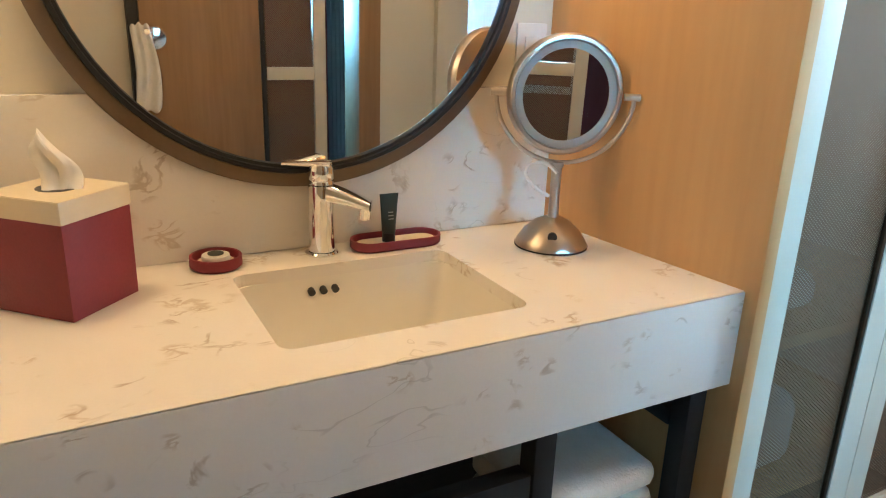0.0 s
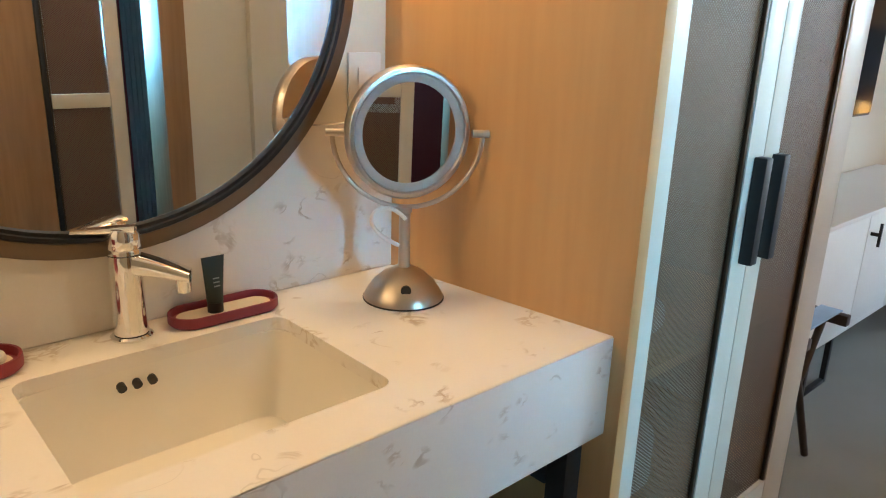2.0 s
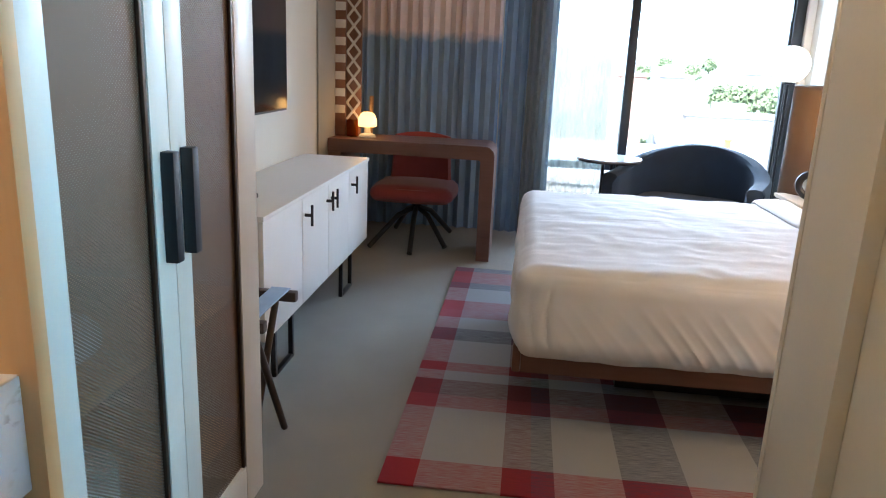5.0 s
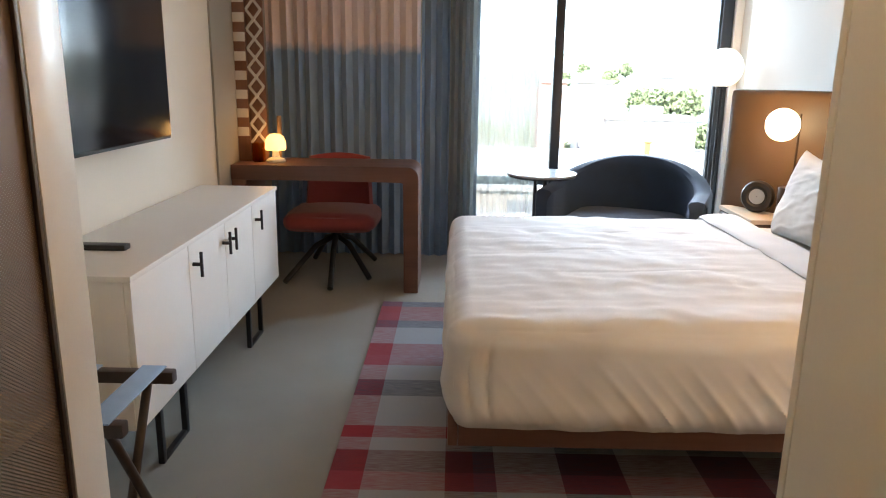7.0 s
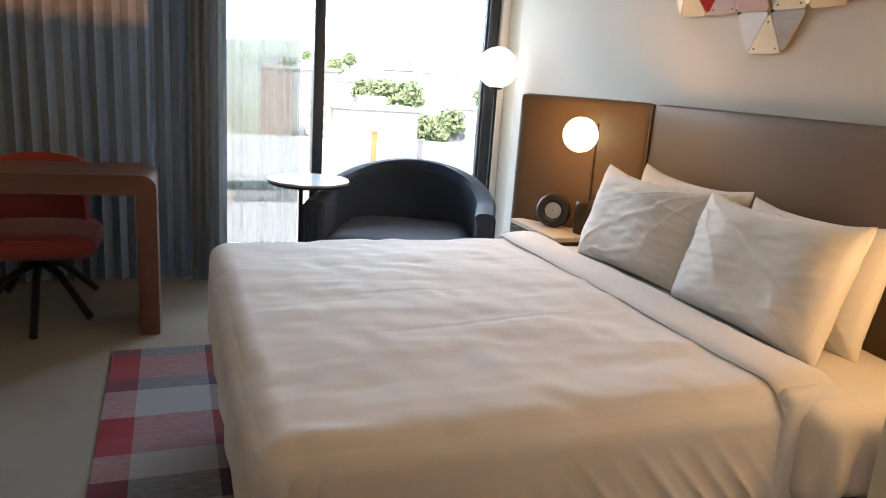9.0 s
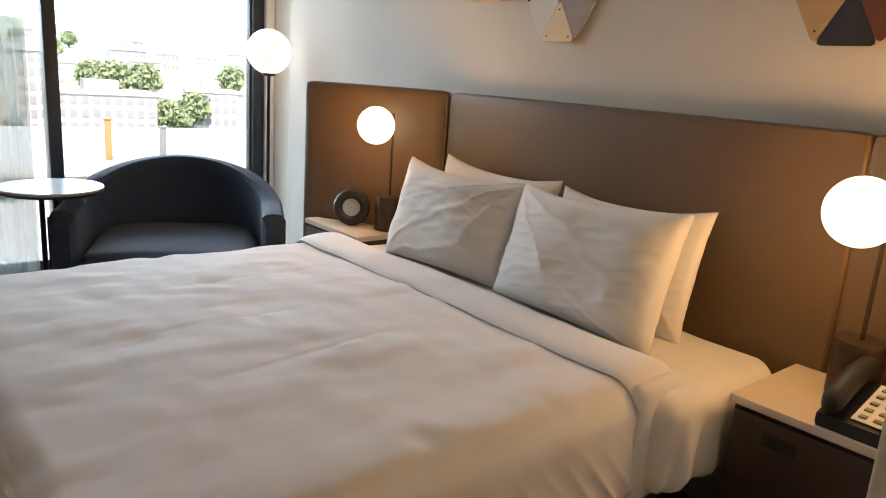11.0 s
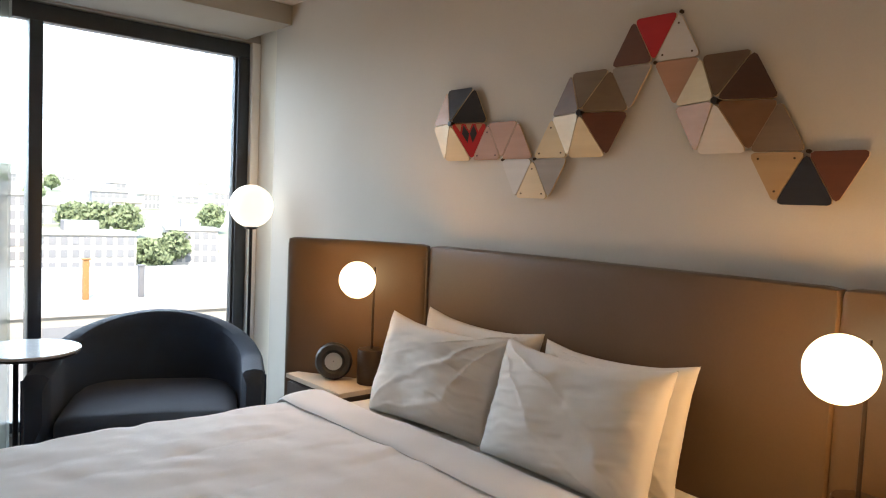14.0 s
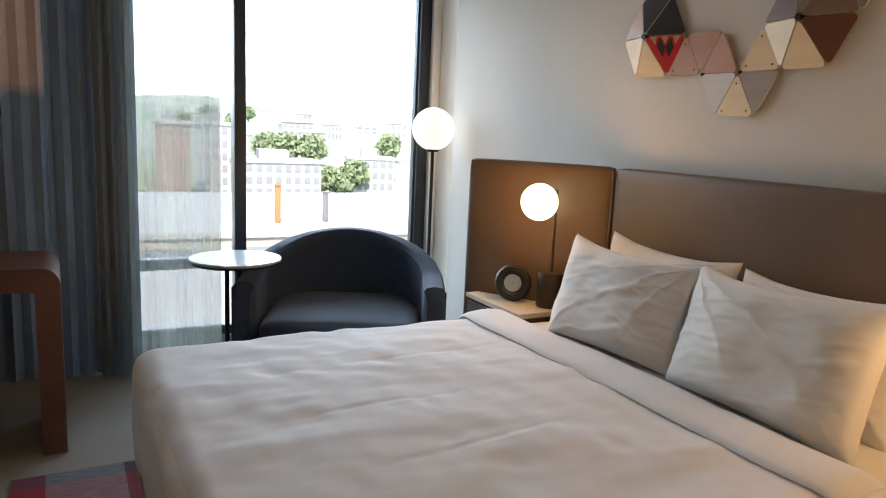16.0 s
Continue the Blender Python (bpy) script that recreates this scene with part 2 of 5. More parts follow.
DARKFRAME = mat("dark_window_aluminium", (0.035, 0.042, 0.05), 0.4, 0.4, scale=10, bump=0.04)
CHROME = mat("chrome", (0.86, 0.86, 0.86), 0.07, 1.0, color2=(0.82, 0.82, 0.82), bump=0.0)
NICKEL = mat("brushed_nickel", (0.55, 0.50, 0.44), 0.32, 1.0, color2=(0.48, 0.43, 0.38), scale=6, fine=300, bump=0.03, stretch=(1, 1, 0.05))
MIRROR = mat("mirror_silver", (0.9, 0.9, 0.9), 0.0, 1.0, color2=(0.9, 0.9, 0.9), bump=0.0)
PORCELAIN = mat("white_porcelain", (0.80, 0.77, 0.70), 0.15, color2=(0.78, 0.75, 0.68), scale=3, bump=0.0, coat=0.4)
WHITELAC = mat("white_lacquer", (0.72, 0.71, 0.68), 0.4, color2=(0.68, 0.66, 0.63), scale=4, fine=120, bump=0.04)
REDLEATHER = mat("burgundy_leatherette", (0.20, 0.018, 0.03), 0.5, color2=(0.15, 0.012, 0.022), scale=18, fine=220, bump=0.15)
CREAMLID = mat("cream_lacquer_lid", (0.68, 0.60, 0.45), 0.4, scale=6, bump=0.04)
BURGUNDY = mat("burgundy_wall_paint", (0.13, 0.012, 0.018), 0.6, color2=(0.10, 0.009, 0.014), scale=3, fine=120, bump=0.08)
MIRRORFRAME = mat("dark_bronze_frame", (0.16, 0.115, 0.075), 0.45, 0.4, color2=(0.13, 0.09, 0.06), scale=9, fine=160, bump=0.04)
REDCLOTH = mat("brick_red_upholstery", (0.28, 0.045, 0.045), 0.85, color2=(0.21, 0.03, 0.035), scale=12, fine=260, bump=0.35, sheen=0.3)
NAVYCLOTH = mat("charcoal_blue_upholstery", (0.017, 0.036, 0.070), 0.82, color2=(0.012, 0.025, 0.050), scale=9, fine=320, bump=0.3, sheen=0.08)
LINEN = mat("white_cotton", (0.60, 0.60, 0.615), 0.85, color2=(0.545, 0.545, 0.56), scale=7, fine=420, bump=0.18, sheen=0.15)
SHEET = mat("white_sheet", (0.64, 0.62, 0.59), 0.8, color2=(0.58, 0.56, 0.53), scale=9, fine=420, bump=0.15, sheen=0.1)
TANLEATHER = mat("taupe_leather", (0.112, 0.070, 0.039), 0.45, color2=(0.088, 0.055, 0.030), scale=5, fine=130, bump=0.12)
STONETOP = mat("beige_stone_top", (0.58, 0.50, 0.40), 0.35, color2=(0.50, 0.43, 0.34), scale=8, fine=90, bump=0.03)
DARKWOOD = wood("dark_stained_wood", (0.05, 0.033, 0.025), (0.035, 0.022, 0.017), 0.45)
BRONZE = mat("dark_bronze", (0.075, 0.05, 0.034), 0.38, 0.75, color2=(0.055, 0.037, 0.026), scale=14, bump=0.05)
BLACKPLASTIC = mat("black_plastic", (0.012, 0.012, 0.013), 0.45, scale=30, bump=0.08)
SCREEN = mat("black_screen", (0.006, 0.006, 0.008), 0.14, color2=(0.006, 0.006, 0.008), bump=0.0, spec=0.3)
CURTAIN = mat("blue_grey_curtain", (0.20, 0.31, 0.47), 0.85, color2=(0.15, 0.24, 0.37), scale=14, fine=260, bump=0.25, stretch=(1, 1, 0.3), sheen=0.2)
PALETOP = pale_topped_material()
SHEER = sheer_material()
PLAID = plaid_material()
GLASS = glass_material("clear_glass")
AMBERGLASS = glass_material("amber_glass", (0.95, 0.62, 0.25))
TOWEL = mat("white_terry", (0.78, 0.75, 0.70), 0.95, scale=20, fine=220, bump=0.8, sheen=0.3)
WHITEPLASTIC = mat("white_plastic", (0.72, 0.70, 0.66), 0.35, scale=10, bump=0.02)
FROSTED = mat("frosted_ring", (0.36, 0.33, 0.30), 0.5, scale=10, bump=0.02)
TISSUE = mat("white_tissue", (0.85, 0.84, 0.82), 0.9, scale=25, bump=0.2)
BLACKTUBE = mat("dark_green_tube", (0.012, 0.02, 0.016), 0.35, scale=12, bump=0.05)
GREYLINES = mat("grey_print", (0.25, 0.25, 0.23), 0.6)
STRIPEWHITE = mat("ivory_inlay", (0.62, 0.58, 0.52), 0.6, scale=10, bump=0.1)
GLOBE = emitter("opal_globe_lit", (1.0, 0.80, 0.50), 1.7)
GLOWSHADE = emitter("amber_shade_lit", (1.0, 0.50, 0.12), 0.7)
DIFFUSER = emitter("warm_diffuser", (1.0, 0.72, 0.40), 6.0)

# ---- mesh helpers ----


def thing(name, loc, label, category, group="", rz=0.0):
    ob = new(name)
    ob.empty_display_size = 0.1
    ob.matrix_world = pose(*loc, 0, 0, rz)
    return tagged(ob, label, category, group)


def part(name, bm, material, parent=None, label="", local=False, smooth=True):
    """One mesh object under a thing or a part; the bmesh is in world metres unless local."""
    me = bpy.data.meshes.new(name)
    if parent is not None and not local:
        top, off = parent, Vector((0, 0, 0))
        while top is not None:
            off += top.matrix_basis.translation
            top = top.parent
        bmesh.ops.translate(bm, verts=bm.verts, vec=-off)
    bmesh.ops.recalc_face_normals(bm, faces=bm.faces)
    bm.to_mesh(me)
    bm.free()
    if smooth:
        me.polygons.foreach_set("use_smooth", [True] * len(me.polygons))
        me.set_sharp_from_angle(angle=radians(38))
    me.materials.append(material)
    ob = new(name, me)
    ob.parent = parent
    return tagged(ob, label)


def solid(name, bm, material, label, category, kind="", group="", smooth=True):
    ob = part(name, bm, material, smooth=smooth)
    return tagged(ob, label, category, group, kind)


def box(x0, x1, y0, y1, z0, z1, bevel=0.004, bm=None, seg=2):
    bm = bm or bmesh.new()
    m = Matrix.LocRotScale(((x0 + x1) / 2, (y0 + y1) / 2, (z0 + z1) / 2), None, (abs(x1 - x0), abs(y1 - y0), abs(z1 - z0)))
    r = bmesh.ops.create_cube(bm, size=1, matrix=m)
    if bevel:
        es = {e for v in r["verts"] for e in v.link_edges}
        bmesh.ops.bevel(bm, geom=list(es), offset=bevel, segments=seg, affect="EDGES", profile=0.6)
    return bm


def cyl(p, q, r, r2=None, seg=24, bm=None):
    bm = bm or bmesh.new()
    p, q = Vector(p), Vector(q)
    d = q - p
    m = Matrix.Translation((p + q) / 2) @ d.to_track_quat("Z", "Y").to_matrix().to_4x4()
    bmesh.ops.create_cone(bm, cap_ends=True, segments=seg, radius1=r, radius2=r if r2 is None else r2, depth=d.length, matrix=m)
    return bm


def ball(c, r, seg=32, bm=None, squash=(1, 1, 1)):
    bm = bm or bmesh.new()
    bmesh.ops.create_uvsphere(bm, u_segments=seg, v_segments=seg // 2, radius=r, matrix=Matrix.LocRotScale(c, None, squash))
    return bm


def lathe(profile, seg=40, at=(0, 0, 0), bm=None, turn=None):
    """Rings from (radius, height) pairs about z at a place; the ends are closed where the radius is small."""
    bm = bm or bmesh.new()
    rings = []
    m = Matrix.Translation(at) @ (turn or Matrix.Identity(4))
    for r, z in profile:
        rings.append([bm.verts.new(m @ Vector((r * math.cos(a), r * math.sin(a), z))) for a in (2 * math.pi * i / seg for i in range(seg))])
    for a, b in zip(rings, rings[1:]):
        for i in range(seg):
            bm.faces.new((a[i], a[(i + 1) % seg], b[(i + 1) % seg], b[i]))
    for ring in (rings[0], rings[-1]):
        bm.faces.new(ring)
    return bm


def tube(points, r, seg=10, bm=None, closed=False):
    """A round bar along points."""
    bm = bm or bmesh.new()
    pts = [Vector(p) for p in points]
    rings = []
    n = len(pts)
    for i, p in enumerate(pts):
        a, b = (pts[(i - 1) % n], pts[(i + 1) % n]) if closed else (pts[max(i - 1, 0)], pts[min(i + 1, n - 1)])
        q = (b - a).to_track_quat("Z", "Y")
        rings.append([bm.verts.new(p + q @ Vector((r * math.cos(t), r * math.sin(t), 0))) for t in (2 * math.pi * k / seg for k in range(seg))])
    pairs = list(zip(rings, rings[1:])) + ([(rings[-1], rings[0])] if closed else [])
    for a, b in pairs:
        for k in range(seg):
            bm.faces.new((a[k], a[(k + 1) % seg], b[(k + 1) % seg], b[k]))
    if not closed:
        bm.faces.new(rings[0])
        bm.faces.new(rings[-1])
    return bm


def prism(outline, axis, lo, hi, bevel=0.0, bm=None):
    """A flat outline pushed out along an axis: 'z' takes (x, y), 'y' takes (x, z), 'x' takes (y, z)."""
    bm = bm or bmesh.new()

    def at(p, h):
        return {"z": (p[0], p[1], h), "y": (p[0], h, p[1]), "x": (h, p[0], p[1])}[axis]

    a = [bm.verts.new(at(p, lo)) for p in outline]
    b = [bm.verts.new(at(p, hi)) for p in outline]
    n = len(outline)
    fs = [bm.faces.new(a), bm.faces.new(b)]
    for i in range(n):
        fs.append(bm.faces.new((a[i], a[(i + 1) % n], b[(i + 1) % n], b[i])))
    if bevel:
        es = {e for f in fs[:2] for e in f.edges}
        bmesh.ops.bevel(bm, geom=list(es), offset=bevel, segments=2, affect="EDGES")
    return bm


def rounded(w, h, r, n=6, cx=0.0, cy=0.0):
    """A rounded rectangle outline."""
    out = []
    for sx, sy, a0 in ((1, 1, 0), (-1, 1, 90), (-1, -1, 180), (1, -1, 270)):
        for i in range(n + 1):
            a = radians(a0 + 90 * i / n)
            out.append((cx + sx * (w / 2 - r) + r * math.cos(a), cy + sy * (h / 2 - r) + r * math.sin(a)))
    return out


def sheet_grid(nu, nv, fn, bm=None, closed_u=False):
    """A surface from fn(u, v), u and v from 0 to 1."""
    bm = bm or bmesh.new()
    vs = [[bm.verts.new(fn(i / nu, j / nv)) for j in range(nv + 1)] for i in range(nu + (0 if closed_u else 1))]
    for i in range(nu):
        for j in range(nv):
            a, b = vs[i], vs[(i + 1) % len(vs)]
            bm.faces.new((a[j], b[j], b[j + 1], a[j + 1]))
    return bm


def thicken(bm, t):
    bmesh.ops.recalc_face_normals(bm, faces=bm.faces)
    bmesh.ops.solidify(bm, geom=bm.faces[:], thickness=t)
    return bm


def soft_box(x0, x1, y0, y1, z0, z1, r, nx, ny, nz, puff=0.0, wrinkle=0.0, seed=0.0, fn=None):
    """A padded block: a gridded box with rounded edges, swollen faces and folds."""
    bm = bmesh.new()
    c = Vector(((x0 + x1) / 2, (y0 + y1) / 2, (z0 + z1) / 2))
    h = Vector(((x1 - x0) / 2, (y1 - y0) / 2, (z1 - z0) / 2))
    inner = Vector([max(a - r, 0.001) for a in h])
    cache = {}

    def vert(i, j, k):
        key = (i, j, k)
        if key not in cache:
            p = Vector((h.x * (2 * i / nx - 1), h.y * (2 * j / ny - 1), h.z * (2 * k / nz - 1)))
            q = Vector([max(-a, min(a, b)) for a, b in zip(inner, p)])
            d = p - q
            n = d.normalized() if d.length > 1e-6 else Vector((0, 0, 0))
            s = [1 - abs(p[t] / h[t]) ** 2.2 for t in range(3)]
            w = noise.noise((p + c) * 4 + Vector((seed, 0, 0))) * 0.6 + noise.noise((p + c) * 11 + Vector((0, seed, 0))) * 0.4
            p = q + n * (r + puff * (s[0] * s[1] + s[1] * s[2] + s[0] * s[2]) + wrinkle * w)
            p += c
            if fn:
                p = fn(p, n)
            cache[key] = bm.verts.new(p)
        return cache[key]

    for a, b, na, nb, mk in ((0, 1, nx, ny, lambda i, j, s: (i, j, s * nz)), (0, 2, nx, nz, lambda i, j, s: (i, s * ny, j)), (1, 2, ny, nz, lambda i, j, s: (s * nx, i, j))):
        for s in (0, 1):
            for i in range(na):
                for j in range(nb):
                    bm.faces.new([vert(*mk(*ij, s)) for ij in ((i, j), (i + 1, j), (i + 1, j + 1), (i, j + 1))])
    return bm

# ---- structure ----
WX, TVX, CEIL = 2.50, -0.66, 2.46


def wall(name, x0, x1, y0, y1, z0, z1, material, label):
    return solid(name, box(x0, x1, y0, y1, z0, z1, 0), material, label, "wall", "structure", smooth=False)


def shower(u, v):
    w = 2 * math.pi * 4 * u
    return (2.30 + 0.016 * math.sin(w) * (0.7 + 0.3 * v), 0.405 + 0.10 * u, 0.003 + 2.45 * v)


solid("shower_curtain", sheet_grid(90, 10, shower), SHEER, "pale pleated shower curtain in the bathroom", "curtain")
solid("floor", box(-1.2, 3.0, -2.8, 5.1, -0.2, 0, 0), CARPET, "grey beige short-pile carpet floor", "floor", "structure", smooth=False)
solid("ceiling", box(-1.2, 3.0, -2.8, 5.1, CEIL, CEIL + 0.2, 0), CEILING, "pale raw concrete ceiling", "ceiling", "structure", smooth=False)
wall("wall_headboard", WX, WX + 0.2, 0.60, 4.42, 0, CEIL, WALLCOVER, "grey beige wall behind the bed")
wall("wall_reveal", WX + 0.092, WX + 0.2, 4.42, 4.80, 0, CEIL, PLASTER, "tan window reveal beside the bed wall")
wall("wall_tv", TVX - 0.2, TVX, 0.92, 3.55, 0, CEIL, PLASTER, "cream painted wall behind the television")
wall("wall_grey_return", TVX - 0.2, TVX + 0.012, 3.55, 4.80, 0, CEIL, GREYWALL, "grey painted wall beside the desk")
wall("wall_vanity", -0.72, -0.50, -1.30, 0.0, 0, CEIL, PLASTER, "cream painted wall behind the vanity")
wall("wall_vanity_side", -0.72, 0.02, -1.42, -1.30, 0, CEIL, PLASTER, "cream painted wall at the vanity end")
wall("wall_entry_side", -0.72, 0.0, -2.6, -1.42, 0, CEIL, PLASTER, "cream painted entry wall")
wall("wall_entry", -0.72, 3.0, -2.8, -2.6, 0, CEIL, PLASTER, "cream painted wall at the entry")
wall("wall_bath_front", 1.27, 1.42, -2.6, -0.701, 0, CEIL, PLASTER, "cream painted wall opposite the vanity")
wall("wall_bath_header", 1.27, 1.42, -0.70, 0.66, 2.16, CEIL, PLASTER, "cream painted wall above the sliding doors")
wall("wall_bath_pier", 1.27, 1.42, 0.66, 0.80, 0, CEIL, PLASTER, "pale painted pier at the bathroom corner")
wall("wall_bath_end", 1.42, 2.70, 0.60, 0.80, 0, CEIL, PLASTER, "cream painted bathroom end wall")
wall("wall_bath_back", 2.70, 2.9, -2.6, 0.60, 0, CEIL, BURGUNDY, "burgundy painted bathroom back wall")
wall("wall_closet_back", -0.86, -0.66, 0.0, 0.92, 0, CEIL, PLASTER, "cream wall behind the wardrobe")
# window wall: a tall opening from the sill to the head, solid elsewhere
WY = 4.80
wall("wall_window_left", -0.86, 0.62, WY, WY + 0.25, 0, CEIL, PLASTER, "painted wall behind the drawn curtains")
wall("wall_window_head", 0.62, 2.70, WY, WY + 0.25, 2.34, CEIL, GREYWALL, "grey wall above the window")
wall("wall_window_sill", 0.62, 2.70, WY, WY + 0.25, 0, 0.10, GREYWALL, "low grey sill under the window")
wall("wall_window_right", 2.54, 2.70, WY, WY + 0.25, 0.10, 2.34, PLASTER, "narrow wall beside the window")
solid("ceiling_valance", box(TVX, WX, 4.25, 4.80, 2.35, 2.458, 0.004), GREYWALL, "grey curtain valance under the ceiling", "valance", "structure")
solid("baseboard", box(WX - 0.014, WX - 0.001, 3.6, 4.42, 0, 0.10, 0.003), PLASTER, "cream baseboard along the bed wall", "baseboard", "structure")
solid("baseboard_tv", box(TVX + 0.001, TVX + 0.014, 0.93, 3.55, 0, 0.10, 0.003), PLASTER, "cream baseboard along the television wall", "baseboard", "structure")

# window
win = tagged(new("window_1"), "tall dark-framed window with a fixed pane and a narrow side pane", "window", "", "structure")
win.matrix_world = pose(1.6, 4.85, 0.1)
F0, F1 = 4.83, 4.91
for nm, a in (("frame_head", (0.62, 2.54, F0, F1, 2.245, 2.335)), ("frame_sill", (0.62, 2.54, F0, F1, 0.105, 0.16)), ("frame_jamb", (2.462, 2.536, F0 - 0.01, F1, 0.162, 2.243)), ("frame_jamb", (0.622, 0.68, F0, F1, 0.162, 2.243)), ("mullion", (1.322, 1.388, F0 - 0.02, F1, 0.162, 2.243)), ("transom", (0.682, 1.32, F0 + 0.005, F1 - 0.01, 0.50, 0.56))):
    part(nm, box(*a, 0.006), DARKFRAME, win)
part("jamb_cover", box(2.5375, 2.591, 4.79, 4.845, 0.105, 2.335, 0.004), WHITELAC, win, "pale jamb cover strip")
part("glazing_bead", box(2.45, 2.461, F0 + 0.012, F1 - 0.02, 0.164, 2.241, 0.003), DARKFRAME, win)
for a in ((1.389, 2.461, 0.162, 2.243), (0.682, 1.321, 0.562, 2.243), (0.682, 1.321, 0.162, 0.498)):
    p = part("pane", box(a[0], a[1], 4.868, 4.874, a[2], a[3], 0), GLASS, win, "clear glass pane", smooth=False)
    p.visible_shadow = False

# bathroom front opposite the vanity: oak door, half-open mesh sliding door, pale pier
def mesh_leaf(name, y0, y1, x):
    d = tagged(new(name), "pale framed sliding bathroom door with a bronze mesh panel, half open", "door", "", "structure")
    d.matrix_world = pose(x, y0, 0.02)
    part("stile", box(x - 0.014, x + 0.014, y0, y0 + 0.014, 0.02, 2.15, 0.003), BRONZE, d)
    part("stile", box(x - 0.014, x + 0.014, y1 - 0.05, y1, 0.02, 2.15, 0.003), CREAMFRAME, d)
    part("rail", box(x - 0.013, x + 0.013, y0 + 0.0145, y1 - 0.0505, 0.02, 0.13, 0.003), CREAMFRAME, d)
    part("rail", box(x - 0.013, x + 0.013, y0 + 0.0145, y1 - 0.0505, 0.98, 1.03, 0.003), CREAMFRAME, d)
    part("rail", box(x - 0.013, x + 0.013, y0 + 0.0145, y1 - 0.0505, 2.06, 2.15, 0.003), CREAMFRAME, d)
    part("mesh_panel", box(x - 0.002, x + 0.002, y0 + 0.014, y1 - 0.05, 0.13, 2.06, 0), MESH, d, "bronze woven mesh panel", smooth=False)
    return d


mesh_leaf("door_1", -0.213, 0.047, 1.285)
oakd = tagged(new("door_2"), "brown oak veneer door opposite the vanity", "door", "", "structure")
oakd.matrix_world = pose(1.25, -0.4, 0)
part("leaf", box(1.228, 1.2685, -0.66, -0.232, 0.02, 2.15, 0.004), OAKDOOR, oakd)
part("edge_strip", box(1.226, 1.2685, -0.2315, -0.215, 0.02, 2.15, 0.002), BLACKMETAL, oakd)
part("edge_strip", box(1.232, 1.2685, -0.70, -0.661, 0.02, 2.15, 0.002), BLACKMETAL, oakd)
# Hidden wall, coloured dark so the fill lamp's light bounces less.
wall("wall_oak_back", 1.2695, 1.42, -0.70, -0.215, 0, 2.16, BURGUNDY, "unseen wall behind the oak door, burgundy to curb bounced light")
tagged(part("trim_doorway", box(1.246, 1.42, 0.183, 0.279, 0, CEIL - 0.302, 0.002), OAKDOOR), "brown oak trim of the bathroom doorway", "trim", "", "structure")
wall("wall_bath_infill", 1.2705, 1.42, 0.280, 0.659, 0, 2.159, PLASTER, "cream wall beside the bathroom doorway")
tagged(part("corner_trim", box(1.233, 1.2695, 0.54, 0.806, 0.0, CEIL - 0.002, 0.003), PLASTER), "pale painted pier at the bathroom corner", "trim", "", "structure")
tagged(part("corner_edge", box(1.2315, 1.42, 0.807, 0.829, 0.0, CEIL - 0.002, 0.003), PLASTER), "slim pale edge strip on the pier", "trim", "", "structure")
# Invented frame around the blue fill lamp; it holds no pane.
bw = tagged(new("fill_lamp_frame"), "white frame added around the unseen blue fill lamp in the bathroom", "window", "", "structure")
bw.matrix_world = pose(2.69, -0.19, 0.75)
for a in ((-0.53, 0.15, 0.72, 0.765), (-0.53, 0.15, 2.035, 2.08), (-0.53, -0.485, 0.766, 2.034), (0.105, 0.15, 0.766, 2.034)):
    part("frame_bar", box(2.67, 2.698, *a, 0.003), WHITEPLASTIC, bw)

# recessed entry downlight, unseen: added to warm the pier, wardrobe and bed side
dl = thing("added_downlight", (0.62, 0.40, CEIL), "recessed round warm downlight added out of view in the entry", "downlight")
part("trim_ring", lathe([(0.045, 0), (0.062, 0), (0.062, -0.004), (0.046, -0.007), (0.0452, -0.0002)], 40, (0.62, 0.40, CEIL - 0.0005)), WHITEPLASTIC, dl)
part("lens", cyl((0.62, 0.40, CEIL - 0.001), (0.62, 0.40, CEIL - 0.004), 0.044, seg=32), DIFFUSER, dl, "glowing frosted lens")
lamp("entry_warm_fill", "POINT", Matrix.Translation((0.62, 0.40, CEIL - 0.07)), 3.3, (1.0, 0.66, 0.36), 0.045)

# wood panel between vanity and wardrobe
bm = box(-0.50, 0.024, 0.0, 0.028, 0, CEIL - 0.002, 0.002)
for v in bm.verts:
    v.co.y += -0.062 * (0.02 - v.co.x) / 0.52
solid("oak_side_panel", bm, OAK, "pale oak veneer panel at the vanity end", "panel", "structure")


